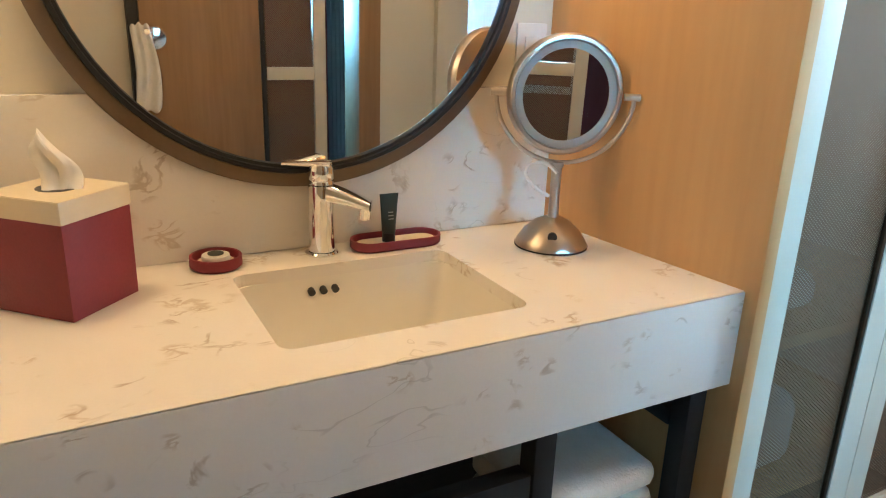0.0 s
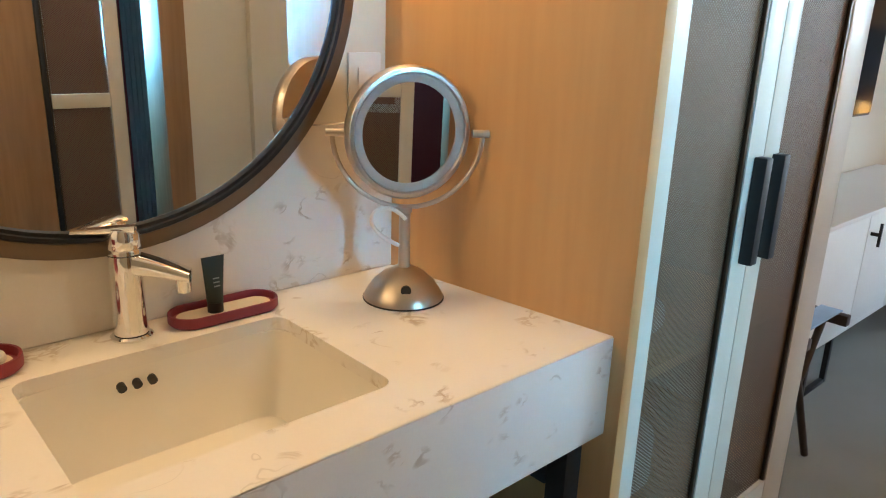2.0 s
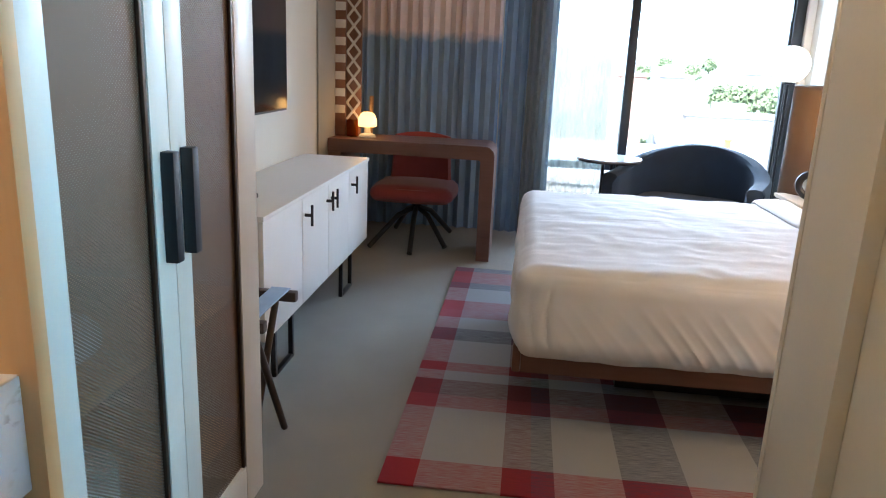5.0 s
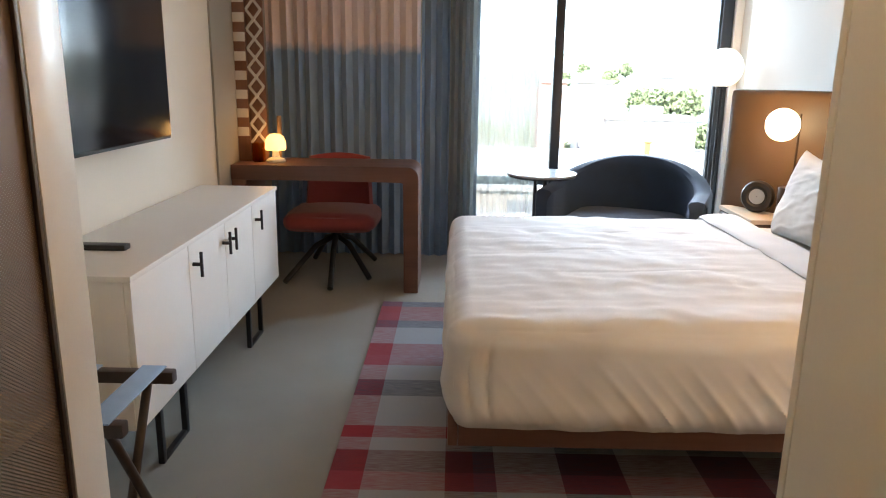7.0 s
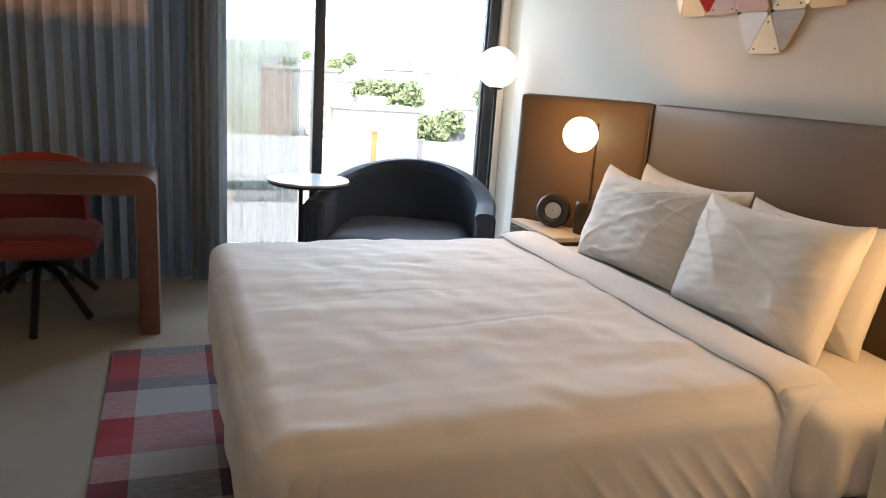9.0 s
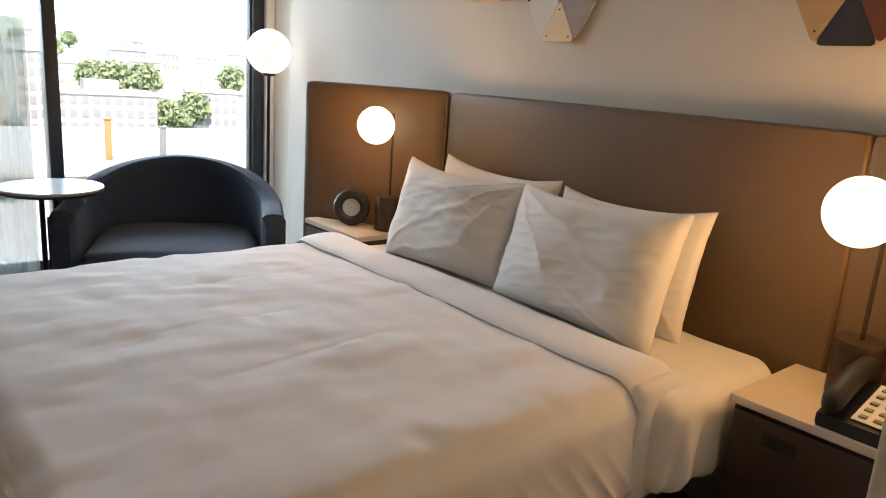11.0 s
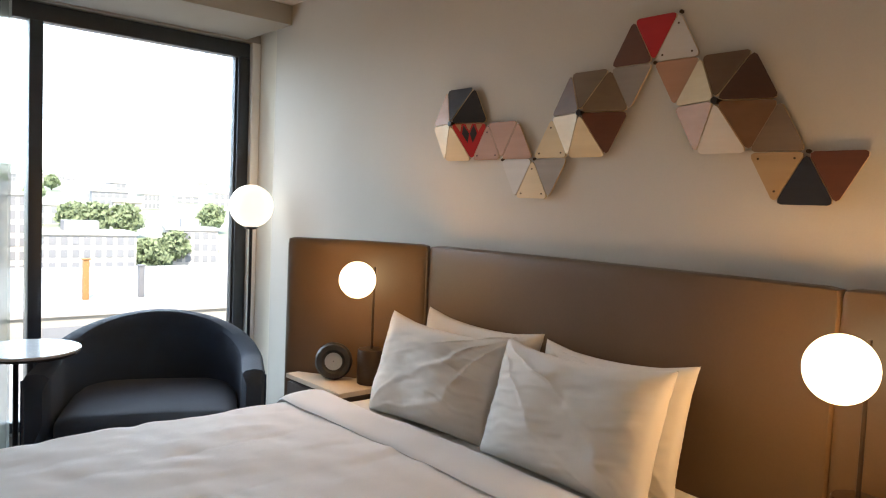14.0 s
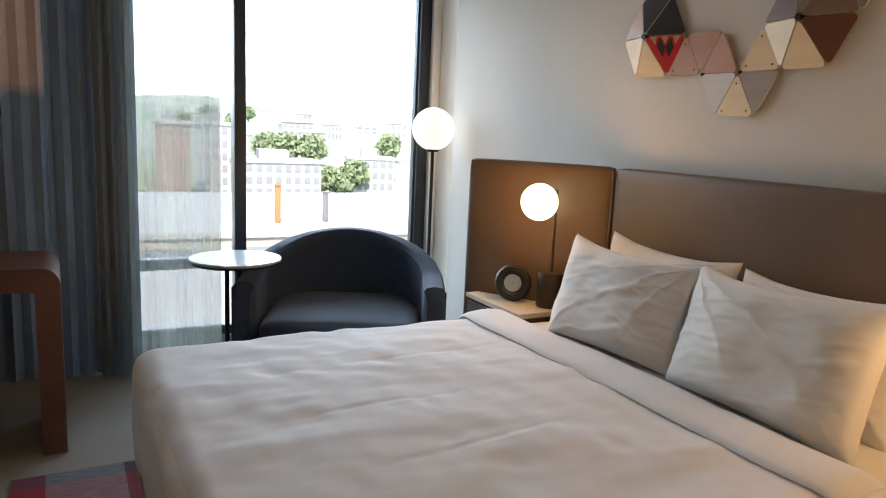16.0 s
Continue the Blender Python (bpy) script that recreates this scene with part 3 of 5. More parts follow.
# ---- vanity ----
def build_vanity():
    TOP, BOT = 0.842, 0.674
    v = thing("vanity_counter", (-0.25, -0.65, 0), "white quartz vanity counter with brown flecks and undermount sink", "counter")
    # slab with a rectangular cut-out: four strips around the basin
    SX0, SX1, SY0, SY1 = -0.379, -0.086, -0.737, -0.358
    bm = bmesh.new()
    o = [(-0.498, -1.298), (0.0, -1.298), (0.0, -0.001), (-0.498, -0.061)]
    i = rounded(SX1 - SX0, SY1 - SY0, 0.022, 5, (SX0 + SX1) / 2, (SY0 + SY1) / 2)

    def ring(pts, z):
        return [bm.verts.new((x, y, z)) for x, y in pts]

    # split each corner fan of the inner loop to its nearest outer corner
    n = len(i)
    outer_for = [2] * 6 + [3] * 6 + [0] * 6 + [1] * 6
    it, ib = ring(i, TOP), ring(i, TOP - 0.022)
    ot = ring(o, TOP)
    for k in range(n):
        a, b = outer_for[k], outer_for[(k + 1) % n]
        bm.faces.new([it[k], it[(k + 1) % n], ot[b], ot[a]] if a != b else [it[k], it[(k + 1) % n], ot[a]])
        bm.faces.new([it[k], ib[k], ib[(k + 1) % n], it[(k + 1) % n]])
    part("countertop", bm, QUARTZ, v, "polished pale quartz top", smooth=False)
    part("apron", box(-0.022, 0.0012, -1.298, -0.001, BOT, TOP - 0.0015, 0.0025), QUARTZ, v, "deep quartz front apron")

    # basin: sloped bowl under the cut-out
    def bowl(u, w):
        a = 2 * math.pi * u
        px = math.copysign(abs(math.cos(a)) ** 0.22, math.cos(a))
        py = math.copysign(abs(math.sin(a)) ** 0.22, math.sin(a))
        if w < 0.5:
            s, depth = 0.86 * w / 0.5, 0.135 + 0.006 * (1 - w / 0.5)
        else:
            k = (w - 0.5) / 0.5
            s, depth = 0.86 + 0.17 * math.sin(k * math.pi / 2) ** 0.8, 0.135 * (1 - k) ** 1.15
        return ((SX0 + SX1) / 2 + px * s * (SX1 - SX0) / 2, (SY0 + SY1) / 2 + py * s * (SY1 - SY0) / 2, TOP - 0.02 - depth)

    b = part("basin", thicken(sheet_grid(64, 22, bowl, closed_u=True), 0.004), PORCELAIN, v, "white porcelain undermount basin")
    for k in range(3):
        y = -0.585 + 0.021 * (k - 1)
        part("overflow_hole", cyl((SX0 - 0.004, y, TOP - 0.043), (SX0 + 0.0085, y, TOP - 0.046), 0.0062, seg=20), BLACKPLASTIC, b)
    part("drain", lathe([(0.001, 0), (0.022, 0.001), (0.022, 0.004), (0.001, 0.006)], 28, (-0.23, -0.56, TOP - 0.160)), CHROME, b)
    part("steel_leg", box(-0.05, -0.012, -0.075, -0.037, 0, BOT - 0.0005, 0.002), BLACKMETAL, v)
    part("steel_leg", box(-0.05, -0.012, -0.385, -0.347, 0.381, BOT - 0.0005, 0.002), BLACKMETAL, v)
    part("steel_leg", box(-0.05, -0.012, -1.29, -1.252, 0, BOT - 0.0005, 0.002), BLACKMETAL, v)
    part("steel_leg", box(-0.495, -0.457, -0.105, -0.075, 0, 0.78, 0.002), BLACKMETAL, v)
    part("steel_rail", box(-0.048, -0.014, -1.251, -0.076, 0.34, 0.38, 0.002), BLACKMETAL, v)
    part("steel_rail", box(-0.456, -0.051, -0.076, -0.046, 0.585, 0.615, 0.002), BLACKMETAL, v)
    part("steel_rail", box(-0.048, -0.014, -1.251, -0.388, 0.56, 0.60, 0.002), BLACKMETAL, v)
    part("shelf", box(-0.49, -0.014, -1.25, -0.08, 0.34, 0.358, 0.002), DARKWOOD, v, "dark lower shelf")
    # splashback with the arc of the mirror cut from its top
    CY, CZ, R = -0.575, 1.382, 0.425
    out = [(-1.298, TOP + 0.001), (-0.052, TOP + 0.001), (-0.052, 1.12)]
    h = CZ - 1.12
    a0 = math.asin(-h / R)
    for k in range(25):
        a = a0 + (-math.pi - 2 * a0) * k / 24
        out.append((CY + R * math.cos(a), CZ + R * math.sin(a)))
    out.append((-1.298, 1.12))
    sp = part("splashback", prism(out, "x", -0.4985, -0.478), QUARTZ, None, smooth=False)
    tagged(sp, "quartz splashback with a round cut-out for the mirror", "splashback")
    for k in range(3):
        tw = thing("folded_towel", (-0.17, -0.19, 0.359 + 0.052 * k), "folded white bath towel stacked under the counter", "towel", "towels under the counter")
        part("fold", soft_box(-0.30, -0.045, -0.325, -0.085, 0.359 + 0.052 * k, 0.41 + 0.052 * k, 0.022, 14, 14, 5, 0.004, 0.004, k), TOWEL, tw)
    return v


build_vanity()


def build_round_mirror():
    CY, CZ, R = -0.575, 1.382, 0.40
    m = thing("round_mirror", (-0.47, CY, CZ - R), "large round wall mirror in a deep black metal frame", "mirror")
    turn = Matrix.Rotation(radians(90), 4, "Y")
    part("frame", lathe([(R - 0.006, 0), (R - 0.001, 0.004), (R - 0.001, 0.022), (R - 0.003, 0.026), (R - 0.009, 0.026), (R - 0.0105, 0.022), (R - 0.0155, 0.022), (R - 0.0175, 0.013), (R - 0.018, 0)], 96, (-0.476, CY, CZ), turn=turn), BLACKMETAL, m, "slim black inner lip")
    part("outer_band", lathe([(R - 0.0005, 0), (R + 0.0225, 0), (R + 0.0235, 0.003), (R + 0.0235, 0.012), (R + 0.020, 0.0155), (R - 0.0005, 0.019), (R - 0.0008, 0.001)], 96, (-0.476, CY, CZ), turn=turn), MIRRORFRAME, m, "dark bronze outer band of the frame")
    part("mirror_glass", cyl((-0.474, CY, CZ), (-0.4625, CY, CZ), R - 0.0165, seg=96), MIRROR, m, "clear mirror glass", smooth=False)
    return m


build_round_mirror()


def build_faucet():
    y, x, z = -0.566, -0.436, 0.8425
    f = thing("faucet", (x, y, z), "polished chrome single-lever basin faucet", "faucet")
    part("base_ring", lathe([(0.001, 0), (0.029, 0), (0.029, 0.003), (0.026, 0.006), (0.001, 0.007)], 36, (x, y, z)), CHROME, f)
    part("body", lathe([(0.001, 0.007), (0.0235, 0.007), (0.022, 0.03), (0.022, 0.10), (0.0225, 0.118), (0.0215, 0.124), (0.001, 0.125)], 36, (x, y, z)), CHROME, f)
    d = Vector((0.52, 0.85, 0)).normalized()
    sd = Vector((-d.y, d.x, 0))
    bm = bmesh.new()
    rings = []
    for t in range(11):
        s = t / 10
        c = Vector((x, y, z)) + d * (0.004 + 0.083 * s) + Vector((0, 0, 0.112 - 0.016 * s - 0.006 * s * s))
        w, h = 0.019 - 0.001 * s, 0.017 - 0.009 * s
        rings.append([bm.verts.new(c + sd * (w * math.copysign(abs(math.cos(a)) ** 0.5, math.cos(a))) + Vector((0, 0, h * math.copysign(abs(math.sin(a)) ** 0.6, math.sin(a))))) for a in (2 * math.pi * k / 24 for k in range(24))])
    for a, b in zip(rings, rings[1:]):
        for k in range(24):
            bm.faces.new((a[k], a[(k + 1) % 24], b[(k + 1) % 24], b[k]))
    bm.faces.new(rings[0]), bm.faces.new(rings[-1])
    part("spout", bm, CHROME, f)
    e = Vector((x, y, z)) + d * 0.076
    part("aerator", cyl(e + Vector((0, 0, 0.066)), e + Vector((0, 0, 0.085)), 0.010, 0.0115, 20), CHROME, f)
    part("cap", lathe([(0.001, 0.126), (0.0225, 0.126), (0.0225, 0.131), (0.021, 0.133), (0.0225, 0.135), (0.023, 0.155), (0.019, 0.162), (0.001, 0.164)], 36, (x, y, z)), CHROME, f)
    bm = bmesh.new()
    rings = []
    l = Vector((-0.45, -0.89, 0)).normalized()
    ls = Vector((-l.y, l.x, 0))
    for t in range(7):
        s = t / 6
        c = Vector((x, y, z + 0.160 - 0.002 * s)) + l * (-0.018 + 0.082 * s)
        w, h = 0.019 - 0.006 * s, 0.006 - 0.003 * s
        rings.append([bm.verts.new(c + ls * (w * math.cos(a)) + Vector((0, 0, h * math.sin(a)))) for a in (2 * math.pi * k / 16 for k in range(16))])
    for a, b in zip(rings, rings[1:]):
        for k in range(16):
            bm.faces.new((a[k], a[(k + 1) % 16], b[(k + 1) % 16], b[k]))
    bm.faces.new(rings[0]), bm.faces.new(rings[-1])
    part("lever", bm, CHROME, f)
    return f


build_faucet()


def build_makeup_mirror():
    bx_, by_, z = -0.325, -0.152, 0.8425
    m = thing("makeup_mirror", (bx_, by_, z), "brushed nickel round magnifying mirror on a domed foot", "mirror")
    part("foot", lathe([(0.001, 0), (0.068, 0), (0.068, 0.004), (0.064, 0.012), (0.052, 0.03), (0.034, 0.046), (0.016, 0.055), (0.001, 0.056)], 48, (bx_, by_, z)), NICKEL, m)
    d = Vector((0.82, -0.57, 0)).normalized()
    b0 = Vector((bx_, by_, z + 0.030)) + d * 0.050
    part("button", cyl(b0, b0 + d * 0.005, 0.0085, seg=20), BLACKPLASTIC, m, "black round push button")
    part("stem", lathe([(0.001, 0.05), (0.0105, 0.05), (0.0095, 0.1), (0.0095, 0.148), (0.012, 0.15), (0.012, 0.158), (0.001, 0.16)], 24, (bx_, by_, z)), NICKEL, m)
    c, R = Vector((bx_, by_ + 0.005, z + 0.279)), 0.107
    # the head is turned so that its reflection fits the camera's view
    face = Vector((0.9585, -0.285, -0.02)).normalized()
    side = Vector((0.53, 0.84, 0)).normalized()
    turn = face.to_track_quat("Z", "Y").to_matrix().to_4x4()
    part("head_rim", lathe([(R - 0.02, -0.016), (R - 0.004, -0.014), (R, -0.006), (R, 0.006), (R - 0.004, 0.012), (R - 0.010, 0.013), (R - 0.012, 0.010), (R - 0.012, -0.01), (R - 0.02, -0.012)], 64, c, turn=turn), NICKEL, m)
    part("light_ring", lathe([(R - 0.012, 0.0), (R - 0.0125, 0.009), (R - 0.026, 0.008), (R - 0.0265, 0.0)], 64, c, turn=turn), FROSTED, m, "frosted ring around the glass")
    part("mirror_glass", cyl(c - face * 0.008, c + face * 0.006, R - 0.026, seg=64), MIRROR, m, smooth=False)
    yoke = []
    for k in range(25):
        a = math.pi * (1 + k / 24)
        yoke.append(c + side * (0.122 * math.cos(a)) + Vector((0, 0, 0.122 * math.sin(a))))
    part("yoke", tube(yoke, 0.0042, 10), NICKEL, m)
    for s in (-1, 1):
        p = c + side * (0.122 * s)
        part("pivot", cyl(p - side * (0.018 * s), p + side * (0.010 * s), 0.0065, seg=16), NICKEL, m)
    cable = [Vector((bx_ - 0.01, by_, z + 0.135)), Vector((bx_ - 0.02, by_ - 0.01, z + 0.155)), Vector((bx_ - 0.03, by_ - 0.04, z + 0.165)), Vector((bx_ - 0.03, by_ - 0.065, z + 0.15)), Vector((bx_ - 0.02, by_ - 0.06, z + 0.125)), Vector((bx_ - 0.01, by_ - 0.03, z + 0.105)), Vector((bx_ - 0.005, by_ - 0.012, z + 0.095))]
    pts = []
    for a, b in zip(cable, cable[1:]):
        pts += [a.lerp(b, k / 4) for k in range(4)]
    sm = [sum((pts[max(0, min(len(pts) - 1, i + o))] for o in (-3, -2, -1, 0, 1, 2, 3)), Vector()) / 7 for i in range(len(pts))]
    part("cable", tube([p + Vector((0.022, -0.004, 0)) for p in sm], 0.0034, 8), WHITEPLASTIC, m, "thin white coiled cable")
    part("foot_ring", lathe([(0.060, 0), (0.0692, 0), (0.0692, 0.0025), (0.060, 0.003)], 48, (bx_, by_, z)), BLACKPLASTIC, m, "black rubber ring under the foot")
    return m


build_makeup_mirror()


def build_tissue_box():
    cx, cy, z, w, h = -0.366, -0.963, 0.8425, 0.126, 0.165
    t = thing("tissue_box", (cx, cy, z), "burgundy leatherette tissue box cover with cream lid", "tissue box", rz=45)
    part("body", box(-w / 2, w / 2, -w / 2, w / 2, 0, h - 0.031, 0.0015), REDLEATHER, t, local=True)
    lid = bmesh.new()
    lid = prism(rounded(w + 0.004, w + 0.004, 0.003, 2), "z", h - 0.0305, h, 0.0012, lid)
    part("lid", lid, CREAMLID, t, "cream lacquered lid", local=True)
    part("slot", cyl((0, 0, h - 0.001), (0, 0, h + 0.0006), 0.027, seg=32), BLACKPLASTIC, t, local=True)

    def paper(u, v):
        a = 2 * math.pi * u
        r = 0.0215 * (1 - 0.22 * v) * (1 + 0.28 * math.sin(3 * a + 4 * v) + 0.12 * math.sin(7 * a)) * (1.15 - 0.95 * v ** 3)
        return (r * math.cos(a) * 1.1 - 0.012 * v, r * math.sin(a) * 0.75 + 0.012 * math.sin(5 * v), h - 0.004 + 0.078 * v * (1 + 0.10 * math.sin(a + 1)))

    part("tissue", sheet_grid(36, 16, paper, closed_u=True), TISSUE, t, "white tissue pulled up", local=True)


build_tissue_box()


def tray(name, cx, cy, ax, ay, h, label):
    """A stadium-shaped tray with a raised rim; ax and ay are its outer half sizes."""
    z = 0.8425
    t = thing(name, (cx, cy, z), label, "tray")
    r = min(ax, ay)
    bm = bmesh.new()
    rings = []
    for s, zz in ((0.90, 0), (1.0, 0.004), (1.0, h - 0.002), (0.985, h), (0.90, h), (0.885, h - 0.002), (0.88, 0.007), (0.3, 0.006)):
        rr = r * s if s > 0.5 else r * 0.1
        out = rounded(2 * (ax - r) + 2 * rr, 2 * (ay - r) + 2 * rr, rr * 0.999, 10)
        rings.append([bm.verts.new((x, y, zz)) for x, y in out])
    n = len(rings[0])
    for a, b in zip(rings, rings[1:]):
        for k in range(n):
            bm.faces.new((a[k], a[(k + 1) % n], b[(k + 1) % n], b[k]))
    bm.faces.new(rings[0]), bm.faces.new(rings[-1])
    part("dish", bm, REDLEATHER, t, local=True)
    part("inlay", prism(rounded(2 * ax - 0.024, 2 * ay - 0.024, r - 0.0125, 8), "z", 0.0072, 0.0095), CREAMLID, t, "pale wooden inlay", local=True)
    return t


tray("soap_dish", -0.435, -0.748, 0.042, 0.042, 0.020, "round burgundy leather soap dish")
so = thing("soap_bar", (-0.435, -0.748, 0.852), "small round white soap with a dark green label", "soap")
part("bar", lathe([(0.001, 0), (0.021, 0.0005), (0.0235, 0.006), (0.022, 0.011), (0.001, 0.013)], 32, (-0.435, -0.748, 0.852)), WHITEPLASTIC, so)
part("label_disc", cyl((-0.435, -0.748, 0.8645), (-0.435, -0.748, 0.8657), 0.013, seg=28), BLACKTUBE, so)
tray("amenity_tray", -0.432, -0.425, 0.036, 0.088, 0.018, "long oval burgundy leather tray with wooden base")
tb = thing("lotion_tube", (-0.432, -0.44, 0.852), "small dark green lotion tube standing on its cap", "toiletry tube")
part("cap", lathe([(0.001, 0), (0.012, 0), (0.012, 0.016), (0.001, 0.017)], 24, (-0.432, -0.44, 0.852)), BLACKPLASTIC, tb)
part("tube_body", sheet_grid(28, 12, lambda u, v: (-0.432 + 0.0125 * (1 - v) * math.cos(2 * math.pi * u), -0.44 + (0.0125 + 0.006 * v) * math.sin(2 * math.pi * u), 0.869 + 0.072 * v), closed_u=True), BLACKTUBE, tb)
for k in range(3):
    part("print_line", box(-0.4215 - 0.0012 * k, -0.421 - 0.0012 * k, -0.445, -0.435, 0.895 + 0.006 * k, 0.8968 + 0.006 * k, 0), GREYLINES, tb, smooth=False)

sw = thing("light_switch", (-0.5, -0.11, 1.19), "white rocker light switch plate on the wall", "switch")
part("plate", box(-0.4995, -0.494, -0.145, -0.075, 1.125, 1.24, 0.003), WHITEPLASTIC, sw)
part("rocker", box(-0.494, -0.490, -0.127, -0.093, 1.15, 1.215, 0.002), WHITEPLASTIC, sw)


def sconce(y):
    s = thing("wall_sconce", (-0.5, y, 1.62), "lit opal glass wall sconce beside the mirror", "wall lamp", "sconces beside the mirror")
    part("backplate", cyl((-0.4995, y, 1.66), (-0.485, y, 1.66), 0.05, seg=32), BLACKMETAL, s)
    part("arm", cyl((-0.485, y, 1.66), (-0.43, y, 1.66), 0.009, seg=16), BLACKMETAL, s)
    g = part("shade", ball((-0.40, y, 1.70), 0.06, 24), GLOBE, s, "glowing opal glass shade")
    g.visible_shadow = False
    lamp("sconce_bulb", "POINT", Matrix.Translation((-0.40, y, 1.70)), 2.0, (1.0, 0.60, 0.27), 0.06)


sconce(-0.105)
sconce(-1.05)

# towel hook opposite
tr = thing("towel_hook", (1.227, -0.615, 1.1), "round chrome towel hook on the oak door", "towel hook")
part("disc", lathe([(0.001, 0.0), (0.040, 0.0), (0.041, 0.004), (0.036, 0.009), (0.001, 0.010)], 36, (1.2275, -0.612, 1.135), turn=Matrix.Rotation(radians(-90), 4, "Y")), CHROME, tr)
part("peg", cyl((1.217, -0.635, 1.155), (1.165, -0.645, 1.160), 0.010, seg=18), CHROME, tr)
ht = thing("hand_towel", (1.19, -0.655, 0.88), "white hand towel hanging from a hook", "towel")


def towel_drape(p, n):
    low = (1.16 - p.z) / 0.28
    return Vector((p.x, p.y + 0.012 * math.sin(p.z * 14) + (p.y + 0.655) * 0.45 * (low - 0.8), p.z)) + n * (0.006 * math.sin(p.y * 150 + 2 * low))


part("cloth", soft_box(1.178, 1.212, -0.70, -0.61, 0.88, 1.185, 0.016, 8, 22, 26, 0.002, 0.006, 3, towel_drape), TOWEL, ht)


# ---- wardrobe ----
def build_wardrobe():
    X, Y0, Y1, Z0, Z1 = -0.02, 0.045, 0.885, 0.115, 2.25
    w = thing("wardrobe", (-0.33, 0.46, 0), "pale framed wardrobe with two closed bronze mesh doors", "wardrobe")
    part("side_panel", box(-0.64, X - 0.024, Y0, Y0 + 0.02, Z0, Z1, 0.002), CREAMFRAME, w)
    part("side_panel", box(-0.64, X - 0.024, Y1 - 0.02, Y1, Z0, Z1, 0.002), CREAMFRAME, w)
    part("top_panel", box(-0.64, X - 0.024, Y0 + 0.021, Y1 - 0.021, Z1 - 0.02, Z1, 0.002), CREAMFRAME, w)
    part("bottom_panel", box(-0.64, X - 0.024, Y0 + 0.021, Y1 - 0.021, Z0, Z0 + 0.02, 0.002), DARKWOOD, w)
    part("back_panel", box(-0.64, -0.63, Y0 + 0.021, Y1 - 0.021, Z0 + 0.021, Z1 - 0.021, 0), DARKWOOD, w, smooth=False)
    part("shelf", box(-0.62, X - 0.05, Y0 + 0.021, Y1 - 0.021, 0.66, 0.685, 0.002), OAK, w, "pale oak inner shelf")
    part("shelf", box(-0.62, X - 0.05, Y0 + 0.021, Y1 - 0.021, 0.30, 0.32, 0.002), OAK, w)
    part("hanging_rail", cyl((-0.33, Y0 + 0.021, 1.75), (-0.33, Y1 - 0.021, 1.75), 0.012, seg=16), CHROME, w)
    for y in (Y0 + 0.03, Y1 - 0.03):
        for x in (-0.60, X - 0.06):
            part("foot", box(x - 0.012, x + 0.012, y - 0.012, y + 0.012, 0, Z0 - 0.001, 0.002), BLACKMETAL, w)
    for y0, y1, m0, m1, hy in ((Y0, 0.465, 0.142, 0.40, 0.437), (0.467, Y1, 0.53, 0.775, 0.512)):
        d = part("door", box(X - 0.022, X, y0, m0, Z0 + 0.002, Z1 - 0.002, 0.0025), CREAMFRAME, w, "pale champagne door frame")
        part("stile", box(X - 0.022, X, m1, y1, Z0 + 0.002, Z1 - 0.002, 0.0025), CREAMFRAME, d)
        part("rail", box(X - 0.022, X - 0.0005, m0 + 0.0005, m1 - 0.0005, Z0 + 0.002, 0.238, 0.0025), CREAMFRAME, d)
        part("rail", box(X - 0.022, X - 0.0005, m0 + 0.0005, m1 - 0.0005, Z1 - 0.12, Z1 - 0.002, 0.0025), CREAMFRAME, d)
        part("mesh_panel", box(X - 0.014, X - 0.011, m0, m1, 0.238, Z1 - 0.12, 0), MESH, d, "bronze woven mesh panel", smooth=False)
        part("edge_bead", box(X - 0.010, X - 0.002, m1 - 0.012, m1 - 0.0005, 0.239, Z1 - 0.121, 0.002), BRONZE, d)
        part("pull", box(X + 0.0005, X + 0.026, hy - 0.013, hy + 0.013, 0.872, 1.078, 0.003), BLACKMETAL, d, "long black bar pull")
    it = thing("storage_bag", (-0.3, 0.3, 0.321), "grey laundry bag on the wardrobe shelf", "bag")
    part("sack", soft_box(-0.48, -0.12, 0.10, 0.42, 0.321, 0.50, 0.05, 14, 14, 8, 0.01, 0.02, 5), TOWEL, it)
    hg = thing("clothes_iron", (-0.2, 0.3, 0.686), "white clothes iron standing on the shelf", "iron")
    part("iron_body", soft_box(-0.26, -0.14, 0.18, 0.42, 0.686, 0.77, 0.035, 12, 14, 8, 0.004), WHITEPLASTIC, hg)
    part("iron_grip", tube([(-0.2, 0.21, 0.765), (-0.2, 0.22, 0.80), (-0.2, 0.30, 0.815), (-0.2, 0.37, 0.80), (-0.2, 0.385, 0.765)], 0.012, 12), BLACKPLASTIC, hg)


build_wardrobe()


